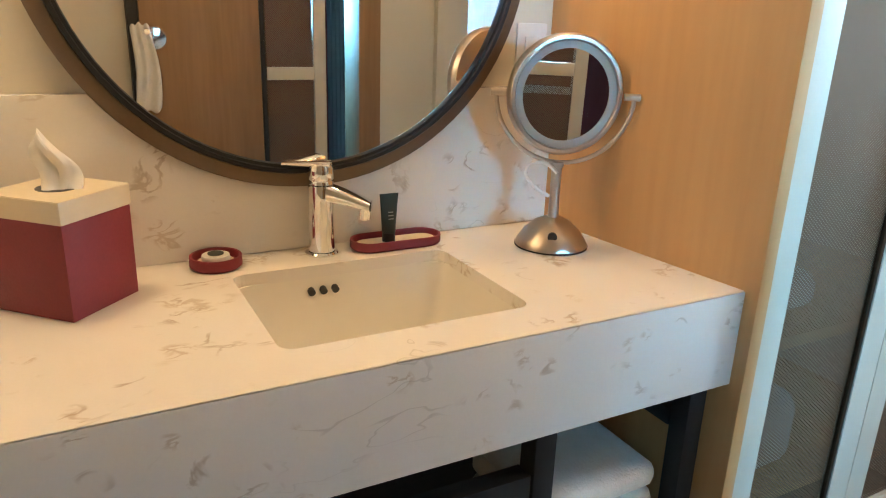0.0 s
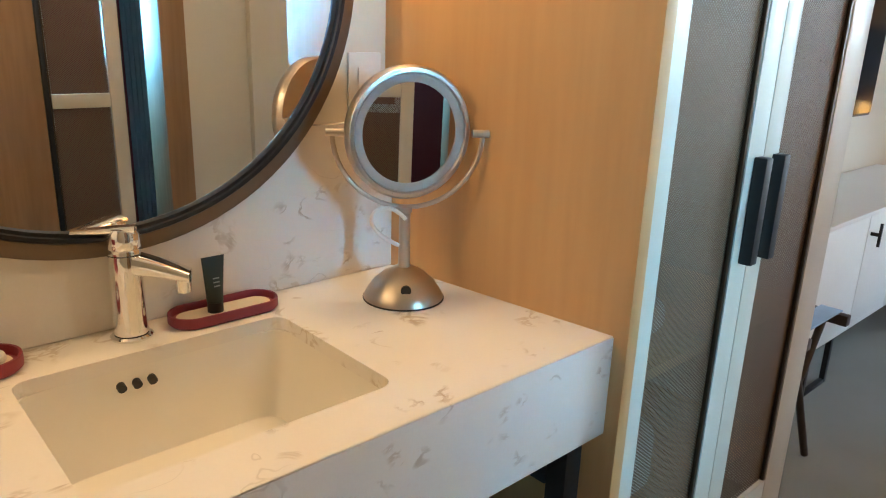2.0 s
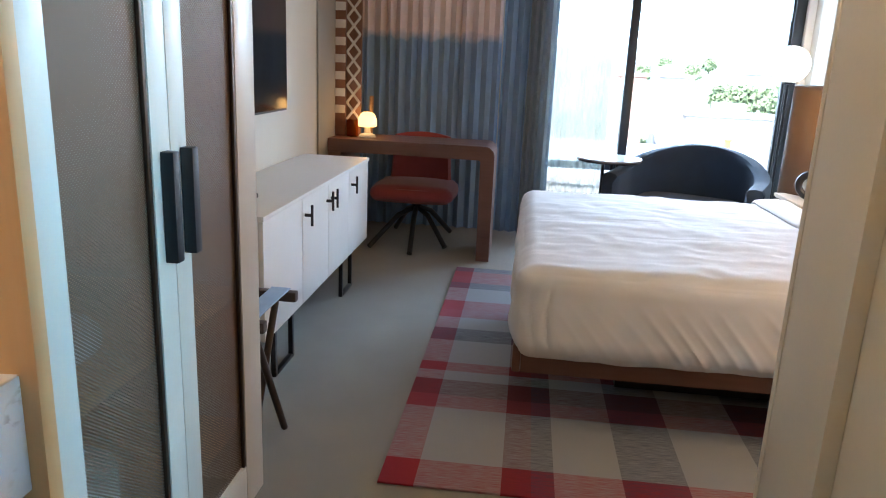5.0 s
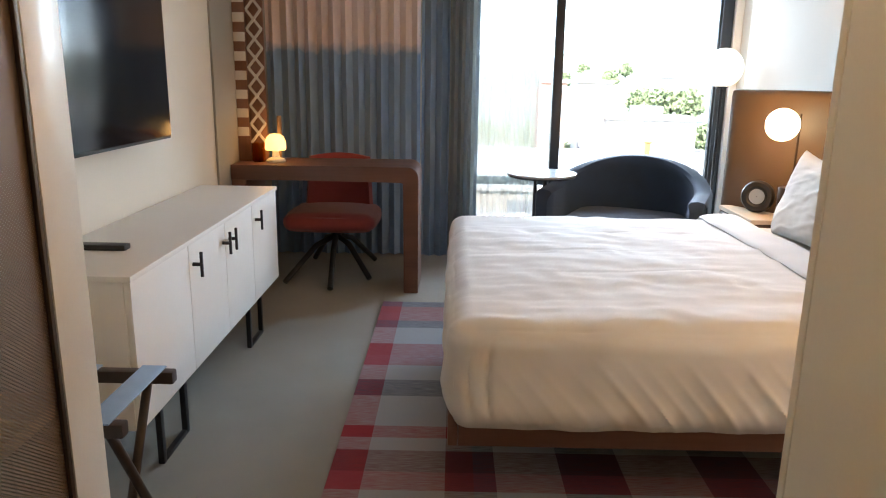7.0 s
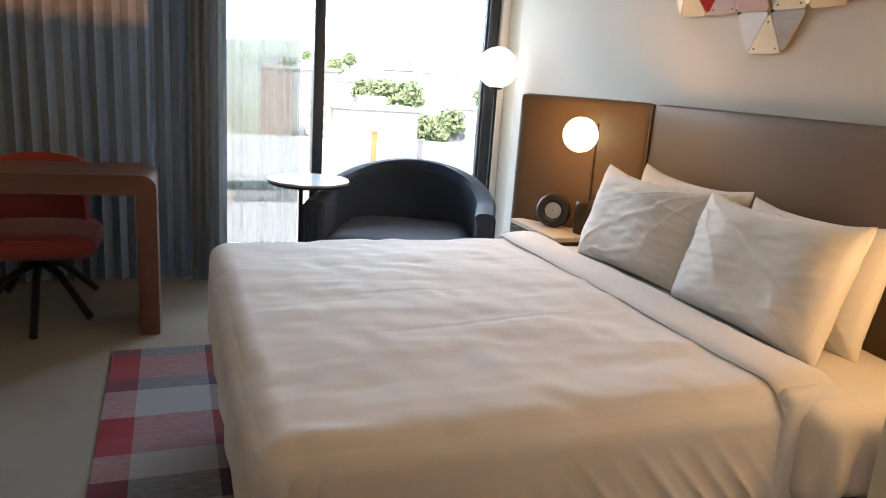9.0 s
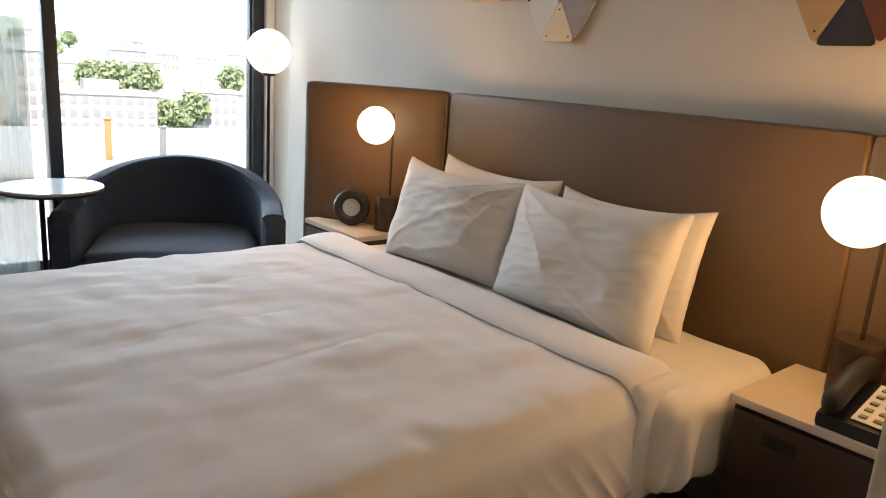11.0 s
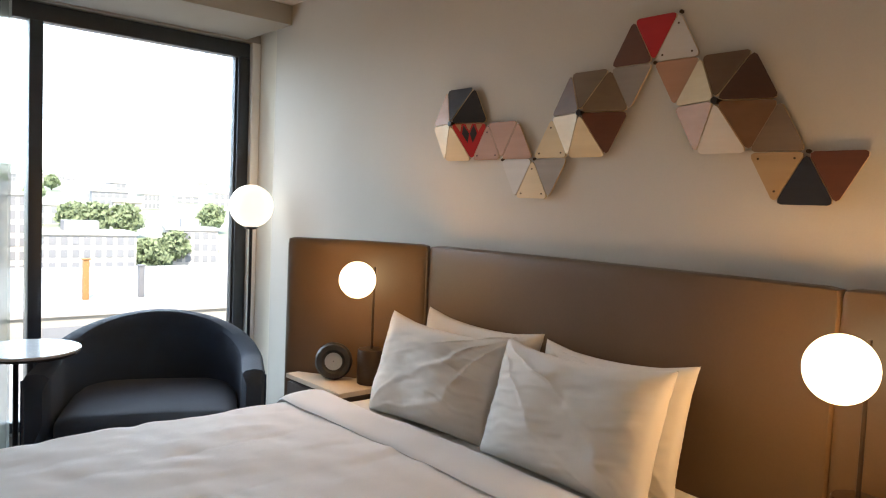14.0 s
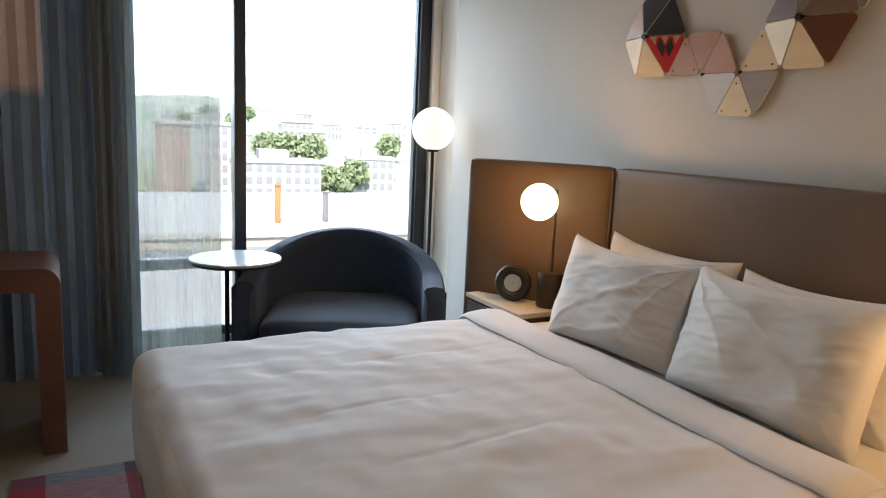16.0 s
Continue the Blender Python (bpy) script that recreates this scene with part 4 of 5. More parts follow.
# ---- television side ----
def build_dresser():
    X0, X1, Y0, Y1, Z0, Z1 = TVX + 0.016, -0.264, 1.56, 3.235, 0.235, 0.708
    d = thing("sideboard", (-0.46, 2.4, 0), "long white lacquer sideboard on black metal legs", "sideboard")
    part("top_panel", box(X0, X1 + 0.006, Y0 - 0.004, Y1 + 0.004, Z1 - 0.018, Z1, 0.002), WHITELAC, d)
    part("carcass", box(X0, X1 - 0.02, Y0, Y1, Z0, Z1 - 0.0185, 0.002), WHITELAC, d)
    ys = (Y0 + 0.003, 2.01, 2.405, 2.79, Y1 - 0.003)
    for k in range(4):
        dr = part("door", box(X1 - 0.0195, X1, ys[k] + 0.0015, ys[k + 1] - 0.0015, Z0 + 0.003, Z1 - 0.021, 0.0015), WHITELAC, d)
        for h in {0: (), 1: (2.045, 2.372), 2: (2.45,), 3: (2.84,)}[k]:
            hd = part("handle", cyl((X1 + 0.0005, h, 0.615), (X1 + 0.03, h, 0.615), 0.007, seg=12), BLACKMETAL, dr, "black T-bar handle")
            part("bar", box(X1 + 0.026, X1 + 0.036, h - 0.005, h + 0.005, 0.57, 0.66, 0.002), BLACKMETAL, hd)
    part("base_rail", box(X1 - 0.06, X1 - 0.04, Y0 + 0.10, Y1 - 0.10, Z0 - 0.022, Z0 - 0.001, 0.002), BLACKMETAL, d)
    part("base_rail", box(X0 + 0.05, X0 + 0.07, Y0 + 0.10, Y1 - 0.10, Z0 - 0.022, Z0 - 0.001, 0.002), BLACKMETAL, d)
    for y in (1.79, 2.0, 2.83, 3.03):
        for x in (X1 - 0.06, X0 + 0.05):
            part("leg", box(x, x + 0.02, y - 0.012, y + 0.012, 0, Z0 - 0.0225, 0.002), BLACKMETAL, d)
    for y in (1.79, 2.83):
        part("foot_bar", box(X1 - 0.06, X1 - 0.04, y + 0.0125, y + 0.1975, 0, 0.016, 0.002), BLACKMETAL, d)
    r = thing("remote_control", (-0.45, 1.86, Z1), "black remote control lying on the sideboard", "remote")
    part("remote_body", box(-0.56, -0.40, 1.84, 1.885, Z1 + 0.0005, Z1 + 0.02, 0.006), BLACKPLASTIC, r)


build_dresser()

tv = thing("television", (TVX + 0.05, 2.05, 0.99), "wall-mounted black flat television switched off", "television")
part("screen", box(-0.524, -0.5195, 1.51, 2.59, 1.012, 1.622, 0.001), SCREEN, tv, "glossy black screen")
part("bezel", box(-0.555, -0.5245, 1.50, 2.60, 1.0, 1.63, 0.004), BLACKPLASTIC, tv)
part("wall_bracket", box(TVX + 0.0005, -0.5555, 1.85, 2.25, 1.15, 1.5, 0.004), BLACKMETAL, tv)


def build_luggage_rack():
    r = thing("luggage_rack", (-0.3, 1.25, 0), "folding luggage rack in dark wood with blue-grey straps", "luggage rack")
    Z = 0.50
    for y in (1.11, 1.40):
        part("top_rail", box(-0.56, -0.09, y - 0.016, y + 0.016, Z - 0.034, Z, 0.005), DARKWOOD, r)
    for x in (-0.50, -0.16):
        part("cross_leg", tube([(x, 1.13, 0.012), (x, 1.39, Z - 0.036)], 0.012, 10), DARKWOOD, r)
        part("cross_leg", tube([(x + 0.028, 1.38, 0.012), (x + 0.028, 1.12, Z - 0.036)], 0.012, 10), DARKWOOD, r)
    for x in (-0.48, -0.32, -0.15):
        part("strap", box(x - 0.032, x + 0.032, 1.09, 1.42, Z + 0.0005, Z + 0.005, 0.001), CURTAIN, r, "woven blue-grey strap")


build_luggage_rack()


# ---- desk corner ----
def build_desk():
    d = thing("desk", (-0.1, 3.94, 0), "walnut desk with a waterfall leg and rounded corner", "desk")
    Y0, Y1, T = 3.74, 4.16, 0.085
    out = [(-0.645, 0.75), (0.37, 0.75)]
    for k in range(1, 9):
        a = radians(90 - 90 * k / 8)
        out.append((0.37 + 0.065 * math.cos(a), 0.685 + 0.065 * math.sin(a)))
    out += [(0.435, 0.0), (0.435 - T, 0.0), (0.435 - T, 0.65)]
    for k in range(1, 5):
        a = radians(90 * k / 4)
        out.append((0.33 + 0.02 * math.cos(a), 0.645 + 0.02 * math.sin(a)))
    out += [(-0.645, 0.665)]
    part("top_and_leg", prism(out, "y", Y0, Y1, 0.004), WALNUT, d, "walnut top bending into one broad leg")
    part("wall_leg", box(-0.645, -0.56, Y0 + 0.01, Y1, 0, 0.664, 0.003), WALNUTZ, d)


build_desk()


def build_screen_panel():
    s = thing("decorative_screen", (-0.57, 3.97, 0.7515), "brown wooden screen with ivory stripes and lattice", "screen")
    Y = 3.93
    part("post", box(-0.647, -0.578, Y, Y + 0.05, 0.7515, CEIL - 0.11, 0.002), WALNUTZ, s)
    z = 0.90
    while z < 2.3:
        part("stripe", box(-0.646, -0.579, Y - 0.003, Y - 0.0003, z, z + 0.052, 0.001), STRIPEWHITE, s)
        z += 0.108
    part("backing", box(-0.577, -0.478, Y + 0.025, Y + 0.045, 0.7515, CEIL - 0.11, 0.001), WALNUTZ, s)
    H, W, x0 = 0.108, 0.086, -0.571
    z = 0.86
    while z + H < 2.34:
        for sx in (0, 1):
            a = Vector((x0 + W * sx, 0, z))
            b = Vector((x0 + W * (1 - sx), 0, z + H))
            n = Vector((-(b - a).z, 0, (b - a).x)).normalized() * 0.007
            part("lattice_bar", prism([((a + n).x, (a + n).z), ((b + n).x, (b + n).z), ((b - n).x, (b - n).z), ((a - n).x, (a - n).z)], "y", Y + 0.004 + 0.01 * sx, Y + 0.0135 + 0.01 * sx), STRIPEWHITE, s, smooth=False)
        z += H


build_screen_panel()


def build_desk_lamp():
    x, y, z = -0.42, 3.90, 0.751
    l = thing("desk_lamp", (x, y, z), "small lit portable lamp with amber shade and carrying handle", "table lamp")
    part("base", lathe([(0.001, 0), (0.055, 0), (0.057, 0.008), (0.05, 0.02), (0.022, 0.03), (0.018, 0.07), (0.001, 0.071)], 36, (x, y, z)), WHITEPLASTIC, l, "glowing pale base")
    g = part("shade", lathe([(0.001, 0.072), (0.058, 0.072), (0.062, 0.085), (0.06, 0.12), (0.048, 0.15), (0.028, 0.165), (0.001, 0.168)], 36, (x, y, z)), GLOWSHADE, l, "amber glowing domed shade")
    g.visible_shadow = False
    part("stem", lathe([(0.001, 0.02), (0.011, 0.02), (0.012, 0.12), (0.014, 0.20), (0.0145, 0.262), (0.010, 0.268), (0.001, 0.269)], 20, (x + 0.012, y + 0.062, z)), OAKDOOR, l, "brown leather-wrapped upright")
    # An added amber glass stands in for the lamp's reflection.
    reflected = thing("reflection_glass", (x - 0.105, y + 0.02, z), "small amber glass standing in for the reflected desk lamp", "glass")
    part("glass_wall", lathe([(0.001, 0.0), (0.034, 0.0), (0.037, 0.004), (0.038, 0.11), (0.036, 0.11), (0.034, 0.008), (0.001, 0.007)], 32, (x - 0.105, y + 0.02, z + 0.0005)), AMBERGLASS, reflected)
    lamp("desk_lamp_bulb", "POINT", Matrix.Translation((x, y, z + 0.11)), 0.5, WARM, 0.05)


build_desk_lamp()


def build_desk_chair():
    c = thing("desk_chair", (-0.12, 4.20, 0), "brick red upholstered desk chair on four dark splayed legs", "chair")
    part("seat", soft_box(-0.285, 0.27, -0.27, 0.22, 0.315, 0.425, 0.05, 18, 18, 6, 0.02), REDCLOTH, c, local=True)

    def back(u, v):
        a = (u - 0.5) * 2
        return (0.225 * a * (1 - 0.10 * v), 0.20 + 0.05 * v - 0.05 * a * a, 0.40 + 0.355 * v - 0.02 * a * a * v)

    part("backrest", thicken(sheet_grid(20, 14, back), 0.045), REDCLOTH, c, local=True)
    part("hub", cyl((0, 0, 0.23), (0, 0, 0.318), 0.035, seg=20), BLACKMETAL, c, local=True)
    for ex, ey in ((-0.27, -0.33), (0.03, -0.45), (0.24, -0.22), (-0.2, 0.3), (0.22, 0.28)):
        part("leg", tube([(0, 0, 0.25), (ex * 0.4, ey * 0.4, 0.205), (ex, ey, 0.016)], 0.018, 10), BLACKMETAL, c, local=True)


build_desk_chair()


# ---- curtains ----
def curtain(name, x0, x1, y, z0, z1, folds, depth, material, label, seed):
    def fn(u, v):
        x = x0 + (x1 - x0) * u
        w = 2 * math.pi * folds * (u + 0.018 * noise.noise((u * 9, seed, 0)))
        k = depth * (0.75 + 0.5 * noise.noise((u * 6, seed, 2))) * (1 + 0.25 * (1 - v) * noise.noise((u * 14, v * 2, seed)))
        s = math.sin(w + 0.35 * (1 - v) * noise.noise((u * 5, v * 3, seed)))
        return (x + 0.3 * depth * math.sin(2 * w) / 2, y + k * s, z0 + (z1 - z0) * v)

    bm = sheet_grid(int(folds * 14), 14, fn)
    return solid(name, bm, material, label, "curtain")


curtain("curtain", -0.645, 0.40, 4.66, 0.012, 2.349, 13, 0.032, PALETOP, "blue-grey pleated curtain with a pale taupe upper part", 1.0)
curtain("curtain", 0.41, 0.80, 4.64, 0.012, 2.349, 5, 0.034, CURTAIN, "blue-grey pleated blackout curtain", 4.0)
curtain("sheer_curtain", 0.60, 1.20, 4.575, 0.012, 2.349, 13, 0.022, SHEER, "translucent white voile curtain gathered at the window", 7.0)

# ---- rug ----
rug = solid("plaid_rug", box(0, 2.05, 0, 2.424, 0.0, 0.008, 0.002), PLAID, "flat-woven plaid rug in red, ivory and navy", "rug")
rug.matrix_world = pose(0.248, 1.122, 0.0015)


# ---- bed ----
def build_bed():
    def hang(p, n):
        # vertical folds of the sheet on the bed's side
        if n.y > -0.5:
            return p
        low = max(0.0, min(1.0, (0.56 - p.z) / 0.12))
        return p + Vector((0, -0.010 * low * (math.sin(p.x * 62 + 1.5 * noise.noise(p * 5)) + 0.4 * math.sin(p.x * 131)), 0))

    b = thing("bed", (1.5, 2.25, 0), "low walnut platform bed with a white mattress", "bed")
    part("side_rail", box(0.66, 2.36, 1.53, 1.56, 0.225, 0.325, 0.006), WALNUT, b, "walnut side rail")
    part("side_rail", box(0.66, 2.36, 2.99, 3.02, 0.225, 0.325, 0.006), WALNUT, b)
    part("foot_rail", box(0.63, 0.659, 1.53, 3.02, 0.225, 0.325, 0.006), WALNUTY, b)
    part("slat_deck", box(0.66, 2.36, 1.561, 2.989, 0.25, 0.29, 0), DARKWOOD, b, smooth=False)
    part("plinth", box(1.05, 2.33, 1.95, 2.62, 0.0105, 0.249, 0.004), BLACKPLASTIC, b, "recessed dark plinth")
    part("mattress", soft_box(0.67, 2.37, 1.52, 2.97, 0.2905, 0.592, 0.06, 40, 34, 8, 0.004, 0.003, 2), SHEET, b, "mattress in a white fitted sheet")
    part("sheet_end", soft_box(1.86, 2.372, 1.395, 2.972, 0.33, 0.598, 0.06, 60, 70, 20, 0.004, 0.008, 6, hang), SHEET, b, "white sheet tucked at the head end")
    return b


build_bed()


def build_duvet():
    """A white duvet over the mattress, hanging down the foot and both sides."""

    def folds(p, n):
        k = Vector(p)
        if n.z < 0.5:
            # hanging sides: creases slanting toward the hem
            low = max(0.0, (0.54 - k.z) / 0.25)
            if abs(n.y) > abs(n.x):
                t = (k.x + 0.85 * k.z) * 92 + 3.2 * noise.noise(Vector((k.x * 5 + k.z * 4, k.z * 1.5, 2)))
                span = 0.25 + max(0.0, 1 - abs(k.x - 1.5) / 0.55)
                a = 0.0095 * (max(0.0, math.sin(t)) ** 2 * (0.6 + 0.8 * noise.noise(Vector((k.x * 7 + k.z * 6, 3, 1)))) - 0.2) * min(1.0, low * 1.4) * span * min(1.0, max(0.1, (k.z - 0.30) / 0.07))
                # pleats gathered at the foot corner
                for q, w in ((0.685, 0.010), (0.735, 0.008)):
                    a -= 0.013 * math.exp(-((k.x - q - 0.25 * (0.46 - k.z) ** 2 * 4) / w) ** 2) * max(0.0, 1 - abs(k.z - 0.45) / 0.13)
            else:
                t = k.y * 22 + k.z * 8
                a = 0.016 * math.sin(t + 3 * noise.noise(k * 5)) * low * (0.4 + noise.noise(k * 3 + Vector((3, 1, 0))))
            k += n * (a * 1.3 + 0.018 * low * low)
        else:
            # quilting dents and long pressed folds
            a = -0.005 * max(0.0, math.sin(k.x * 21 + 1.5 * noise.noise(k * 2))) ** 4 * max(0.0, math.sin(k.y * 17 + 0.6 + 1.5 * noise.noise(k * 2.3))) ** 3
            a += 0.0045 * noise.noise(Vector((k.x * 2.5, k.y * 8, 1))) + 0.0022 * noise.noise(Vector((k.x * 9, k.y * 22, 4)))
            a += -0.004 * math.exp(-((k.y - 2.02 - 0.10 * (k.x - 1.3)) / 0.008) ** 2) * max(0, 1 - abs(k.x - 1.35) * 2.2)
            a += -0.004 * math.exp(-((k.y - 2.32 - 0.05 * (k.x - 1.2)) / 0.008) ** 2) * max(0, 1 - abs(k.x - 1.2) * 2.6)
            a += -0.004 * math.exp(-((k.y - 2.66 - 0.05 * (k.x - 1.4)) / 0.008) ** 2) * max(0, 1 - abs(k.x - 1.4) * 2.2)
            k += n * a
        return k

    d = thing("duvet", (1.2, 2.25, 0.26), "white cotton duvet smoothed over the bed", "duvet")
    part("cover", soft_box(0.622, 1.93, 1.465, 3.075, 0.305, 0.618, 0.075, 190, 150, 40, 0.008, 0.010, 1.7, folds), LINEN, d)

    def cuff(u, v):
        # the turned-back cuff, a flat roll across the bed
        y = 1.455 + 1.63 * u
        edge = max(0.0, abs(u - 0.5) * 2 - 0.90) / 0.10
        a = 2 * math.pi * v
        wob = 0.008 * noise.noise((u * 7, v * 2, 5)) + 0.010 * noise.noise((u * 3, 0, 9))
        zz = 0.627 - 0.055 * edge ** 2
        return (1.90 + wob + 0.092 * math.cos(a), y, zz + 0.020 * math.sin(a) + 0.006 * noise.noise((u * 9, v * 4, 1)))

    part("turned_cuff", sheet_grid(80, 20, cuff), LINEN, d, "turned-back edge of the duvet")
    part("cuff_drop", soft_box(1.81, 1.985, 1.452, 1.50, 0.315, 0.622, 0.022, 16, 6, 26, 0.002, 0.008, 4), LINEN, d)


build_duvet()


def pillow(name, c, w, h, t, lean, yaw, seed, label, inner=1):
    """A filled pillow standing on its long edge: w along the bed's width, leaning back by lean degrees."""
    p = new(name)
    p.matrix_world = Matrix.Translation(c) @ Matrix.Rotation(radians(yaw), 4, "Z") @ Matrix.Rotation(radians(lean), 4, "Y")
    tagged(p, label, "pillow", "pillows on the bed")
    bm = bmesh.new()
    n = 80
    grids = []
    for s in (1, -1):
        g = []
        for i in range(n + 1):
            row = []
            for j in range(n + 1):
                a, b = 2 * i / n - 1, 2 * j / n - 1
                f = max(0.0, (1 - abs(a) ** 3.2) * (1 - abs(b) ** 3.2)) ** 0.46
                pin = 1 - 0.035 * (1 - b * b) * abs(a) ** 3
                pin2 = 1 - 0.05 * (1 - a * a) * abs(b) ** 3
                sag = -0.022 * (1 - abs(a) ** 1.5) * max(0, b) ** 2 - 0.018 * max(0.0, a * inner) * max(0, b) ** 2
                ear = max(0.0, abs(a) + abs(b) - 1.6) * 0.025
                q = Vector((0, a * w / 2 * pin + math.copysign(ear, a), b * h / 2 * pin2 + sag + (ear if b > 0 else 0)))
                ra = math.hypot(abs(a) - 1, abs(b) - 1)
                th = math.atan2(1.06 - b, abs(a - inner) + 0.06)
                rr = math.hypot(1.06 - b, a - inner)
                th2 = math.atan2(1.06 + b, abs(a + inner) + 0.06)
                r2 = math.hypot(1.06 + b, a + inner)
                wr = noise.noise((a * 1.6 + seed, b * 1.6, seed)) * 0.016 + 0.0035 * noise.noise((a * 6 + seed, b * 6, 2))
                wr += 0.016 * max(0.0, math.sin(th * 17 + seed + 2.0 * noise.noise((a * 2.5, b * 2.5, seed)))) ** 5 * math.exp(-rr * 1.15) * min(1.0, rr * 3)
                wr += 0.014 * max(0.0, math.sin(th2 * 13 + 2 * seed + 1.5 * noise.noise((a * 3, b * 3, seed + 5)))) ** 4 * math.exp(-r2 * 1.6) * min(1.0, r2 * 3)
                wr += 0.006 * max(0.0, math.sin((b + 0.35 * a * inner) * 21 + 3 * noise.noise((a * 3 + seed, b * 2, 8)))) ** 3 * max(0.0, a * inner) * (1 - b * b)
                wr += 0.010 * max(0.0, noise.noise((a * 2.2 + seed * 3, b * 8 + a * 3, seed))) ** 1.5
                q.x = -s * (f * (t / 2 + wr))
                row.append(bm.verts.new(q) if s == 1 or (0 < i < n and 0 < j < n) else grids[0][i][j])
            g.append(row)
        grids.append(g)
        for i in range(n):
            for j in range(n):
                try:
                    bm.faces.new((g[i][j], g[i + 1][j], g[i + 1][j + 1], g[i][j + 1]))
                except ValueError:
                    pass
    part("pillowcase", bm, SHEET, p, local=True)
    return p


pillow("pillow", (2.135, 2.51, 0.78), 0.58, 0.375, 0.17, 17, 4, 1.3, "plump white pillow propped at the front", -1)
pillow("pillow", (2.112, 1.903, 0.785), 0.605, 0.385, 0.175, 17, -3, 4.1, "plump white pillow propped at the front")
pillow("pillow", (2.272, 2.47, 0.785), 0.56, 0.385, 0.12, 13, 2, 7.7, "white pillow propped behind another", -1)
pillow("pillow", (2.262, 1.885, 0.775), 0.54, 0.38, 0.12, 13, -2, 9.2, "white pillow propped behind another")


# ---- headboard ----
def build_headboard():
    h = thing("headboard", (2.45, 2.1, 0), "wide taupe leather headboard in padded panels", "headboard")
    part("main_panel", soft_box(2.40, 2.485, 1.305, 2.893, 0.30, 1.214, 0.018, 8, 40, 30, 0.002), TANLEATHER, h, "broad leather panel behind the bed")
    part("end_panel", soft_box(2.405, 2.485, 0.82, 1.302, 0.30, 1.214, 0.018, 8, 20, 30, 0.002), TANLEATHER, h)
    w = Vector((2.06 - 2.40, 3.46 - 2.897, 0))
    L, u = w.length, w.normalized()
    nrm = Vector((u.y, -u.x, 0))
    bm = soft_box(0, L, 0.0, 0.06, 0.30, 1.216, 0.018, 24, 6, 30, 0.002)
    for v in bm.verts:
        p = Vector((2.40, 2.897, 0)) + u * v.co.x + nrm * v.co.y
        v.co = (p.x, p.y, v.co.z)
    part("wing_panel", bm, TANLEATHER, h, "angled leather wing beside the nightstand")
    bm = box(0.03, L + 0.004, 0.0605, 0.10, 0.02, 1.17, 0.004)
    for v in bm.verts:
        p = Vector((2.40, 2.897, 0)) + u * v.co.x + nrm * v.co.y
        v.co = (p.x, p.y, v.co.z)
    part("wing_back", bm, DARKWOOD, h, "dark wooden backing of the wing")
    part("piping", tube([(2.398, 2.895, 0.32 + 0.044 * k) for k in range(21)], 0.004, 8), TANLEATHER, h)


build_headboard()


def build_nightstand_far():
    n = thing("nightstand", (2.15, 3.2, 0), "floating dark nightstand with a beige stone top", "nightstand", "nightstands")
    out = [(2.025, 2.955), (2.335, 2.955), (2.085, 3.372), (2.025, 3.372)]
    part("stone_top", prism(out, "z", 0.607, 0.627, 0.002), STONETOP, n, "beige stone top")
    inn = [(2.04, 2.965), (2.32, 2.965), (2.08, 3.362), (2.04, 3.362)]
    part("body", prism(inn, "z", 0.0, 0.6065, 0.002), DARKWOOD, n)
    part("drawer_front", box(2.023, 2.0395, 2.97, 3.357, 0.44, 0.595, 0.002), DARKWOOD, n)


build_nightstand_far()


def build_nightstand_near():
    n = thing("nightstand", (2.24, 1.1, 0), "dark nightstand with a pale stone top and slotted drawer", "nightstand", "nightstands")
    part("stone_top", box(2.05, 2.398, 0.84, 1.37, 0.572, 0.592, 0.002), STONETOP, n, "beige stone top")
    part("body", box(2.065, 2.395, 0.845, 1.36, 0.0, 0.5715, 0.002), DARKWOOD, n)
    d = part("drawer_front", box(2.049, 2.0645, 0.85, 1.352, 0.40, 0.562, 0.002), DARKWOOD, n)
    part("finger_slot", box(2.0475, 2.0488, 1.20, 1.275, 0.50, 0.53, 0), BLACKPLASTIC, d, smooth=False)


build_nightstand_near()


def globe_lamp(x, y, z, gx, gy, gz, r, top, label, power):
    l = thing("table_lamp", (x, y, z), label, "table lamp", "bedside lamps")
    part("base", lathe([(0.001, 0), (0.056, 0), (0.058, 0.004), (0.058, 0.140), (0.055, 0.144), (0.001, 0.145)], 48, (x, y, z)), BRONZE, l, "dark bronze drum base")
    part("pole", cyl((x, y, z + 0.145), (x, y, top), 0.0055, seg=14), BRONZE, l)
    part("socket", cyl((x, y, gz), (gx + (x - gx) * 0.2, gy + (y - gy) * 0.2, gz), 0.008, seg=12), BRONZE, l)
    g = part("globe", ball((gx, gy, gz), r, 40), GLOBE, l, "lit opal glass globe")
    g.visible_shadow = False
    part("cord", tube([(x - 0.03, y - 0.058, z + 0.04), (x - 0.02, y - 0.075, z + 0.03), (x + 0.01, y - 0.08, z + 0.015), (x + 0.05, y - 0.07, z + 0.004)], 0.003, 8), BLACKPLASTIC, l)
    lamp("globe_bulb", "POINT", Matrix.Translation((gx, gy, gz)), power, WARM, r)


globe_lamp(2.232, 3.035, 0.6275, 2.163, 3.056, 1.062, 0.076, 1.115, "bedside lamp with a lit opal globe on a bronze drum", 3.0)
globe_lamp(2.30, 1.196, 0.5925, 2.226, 1.229, 1.046, 0.081, 1.112, "bedside lamp with a large lit opal globe on a bronze drum", 3.4)


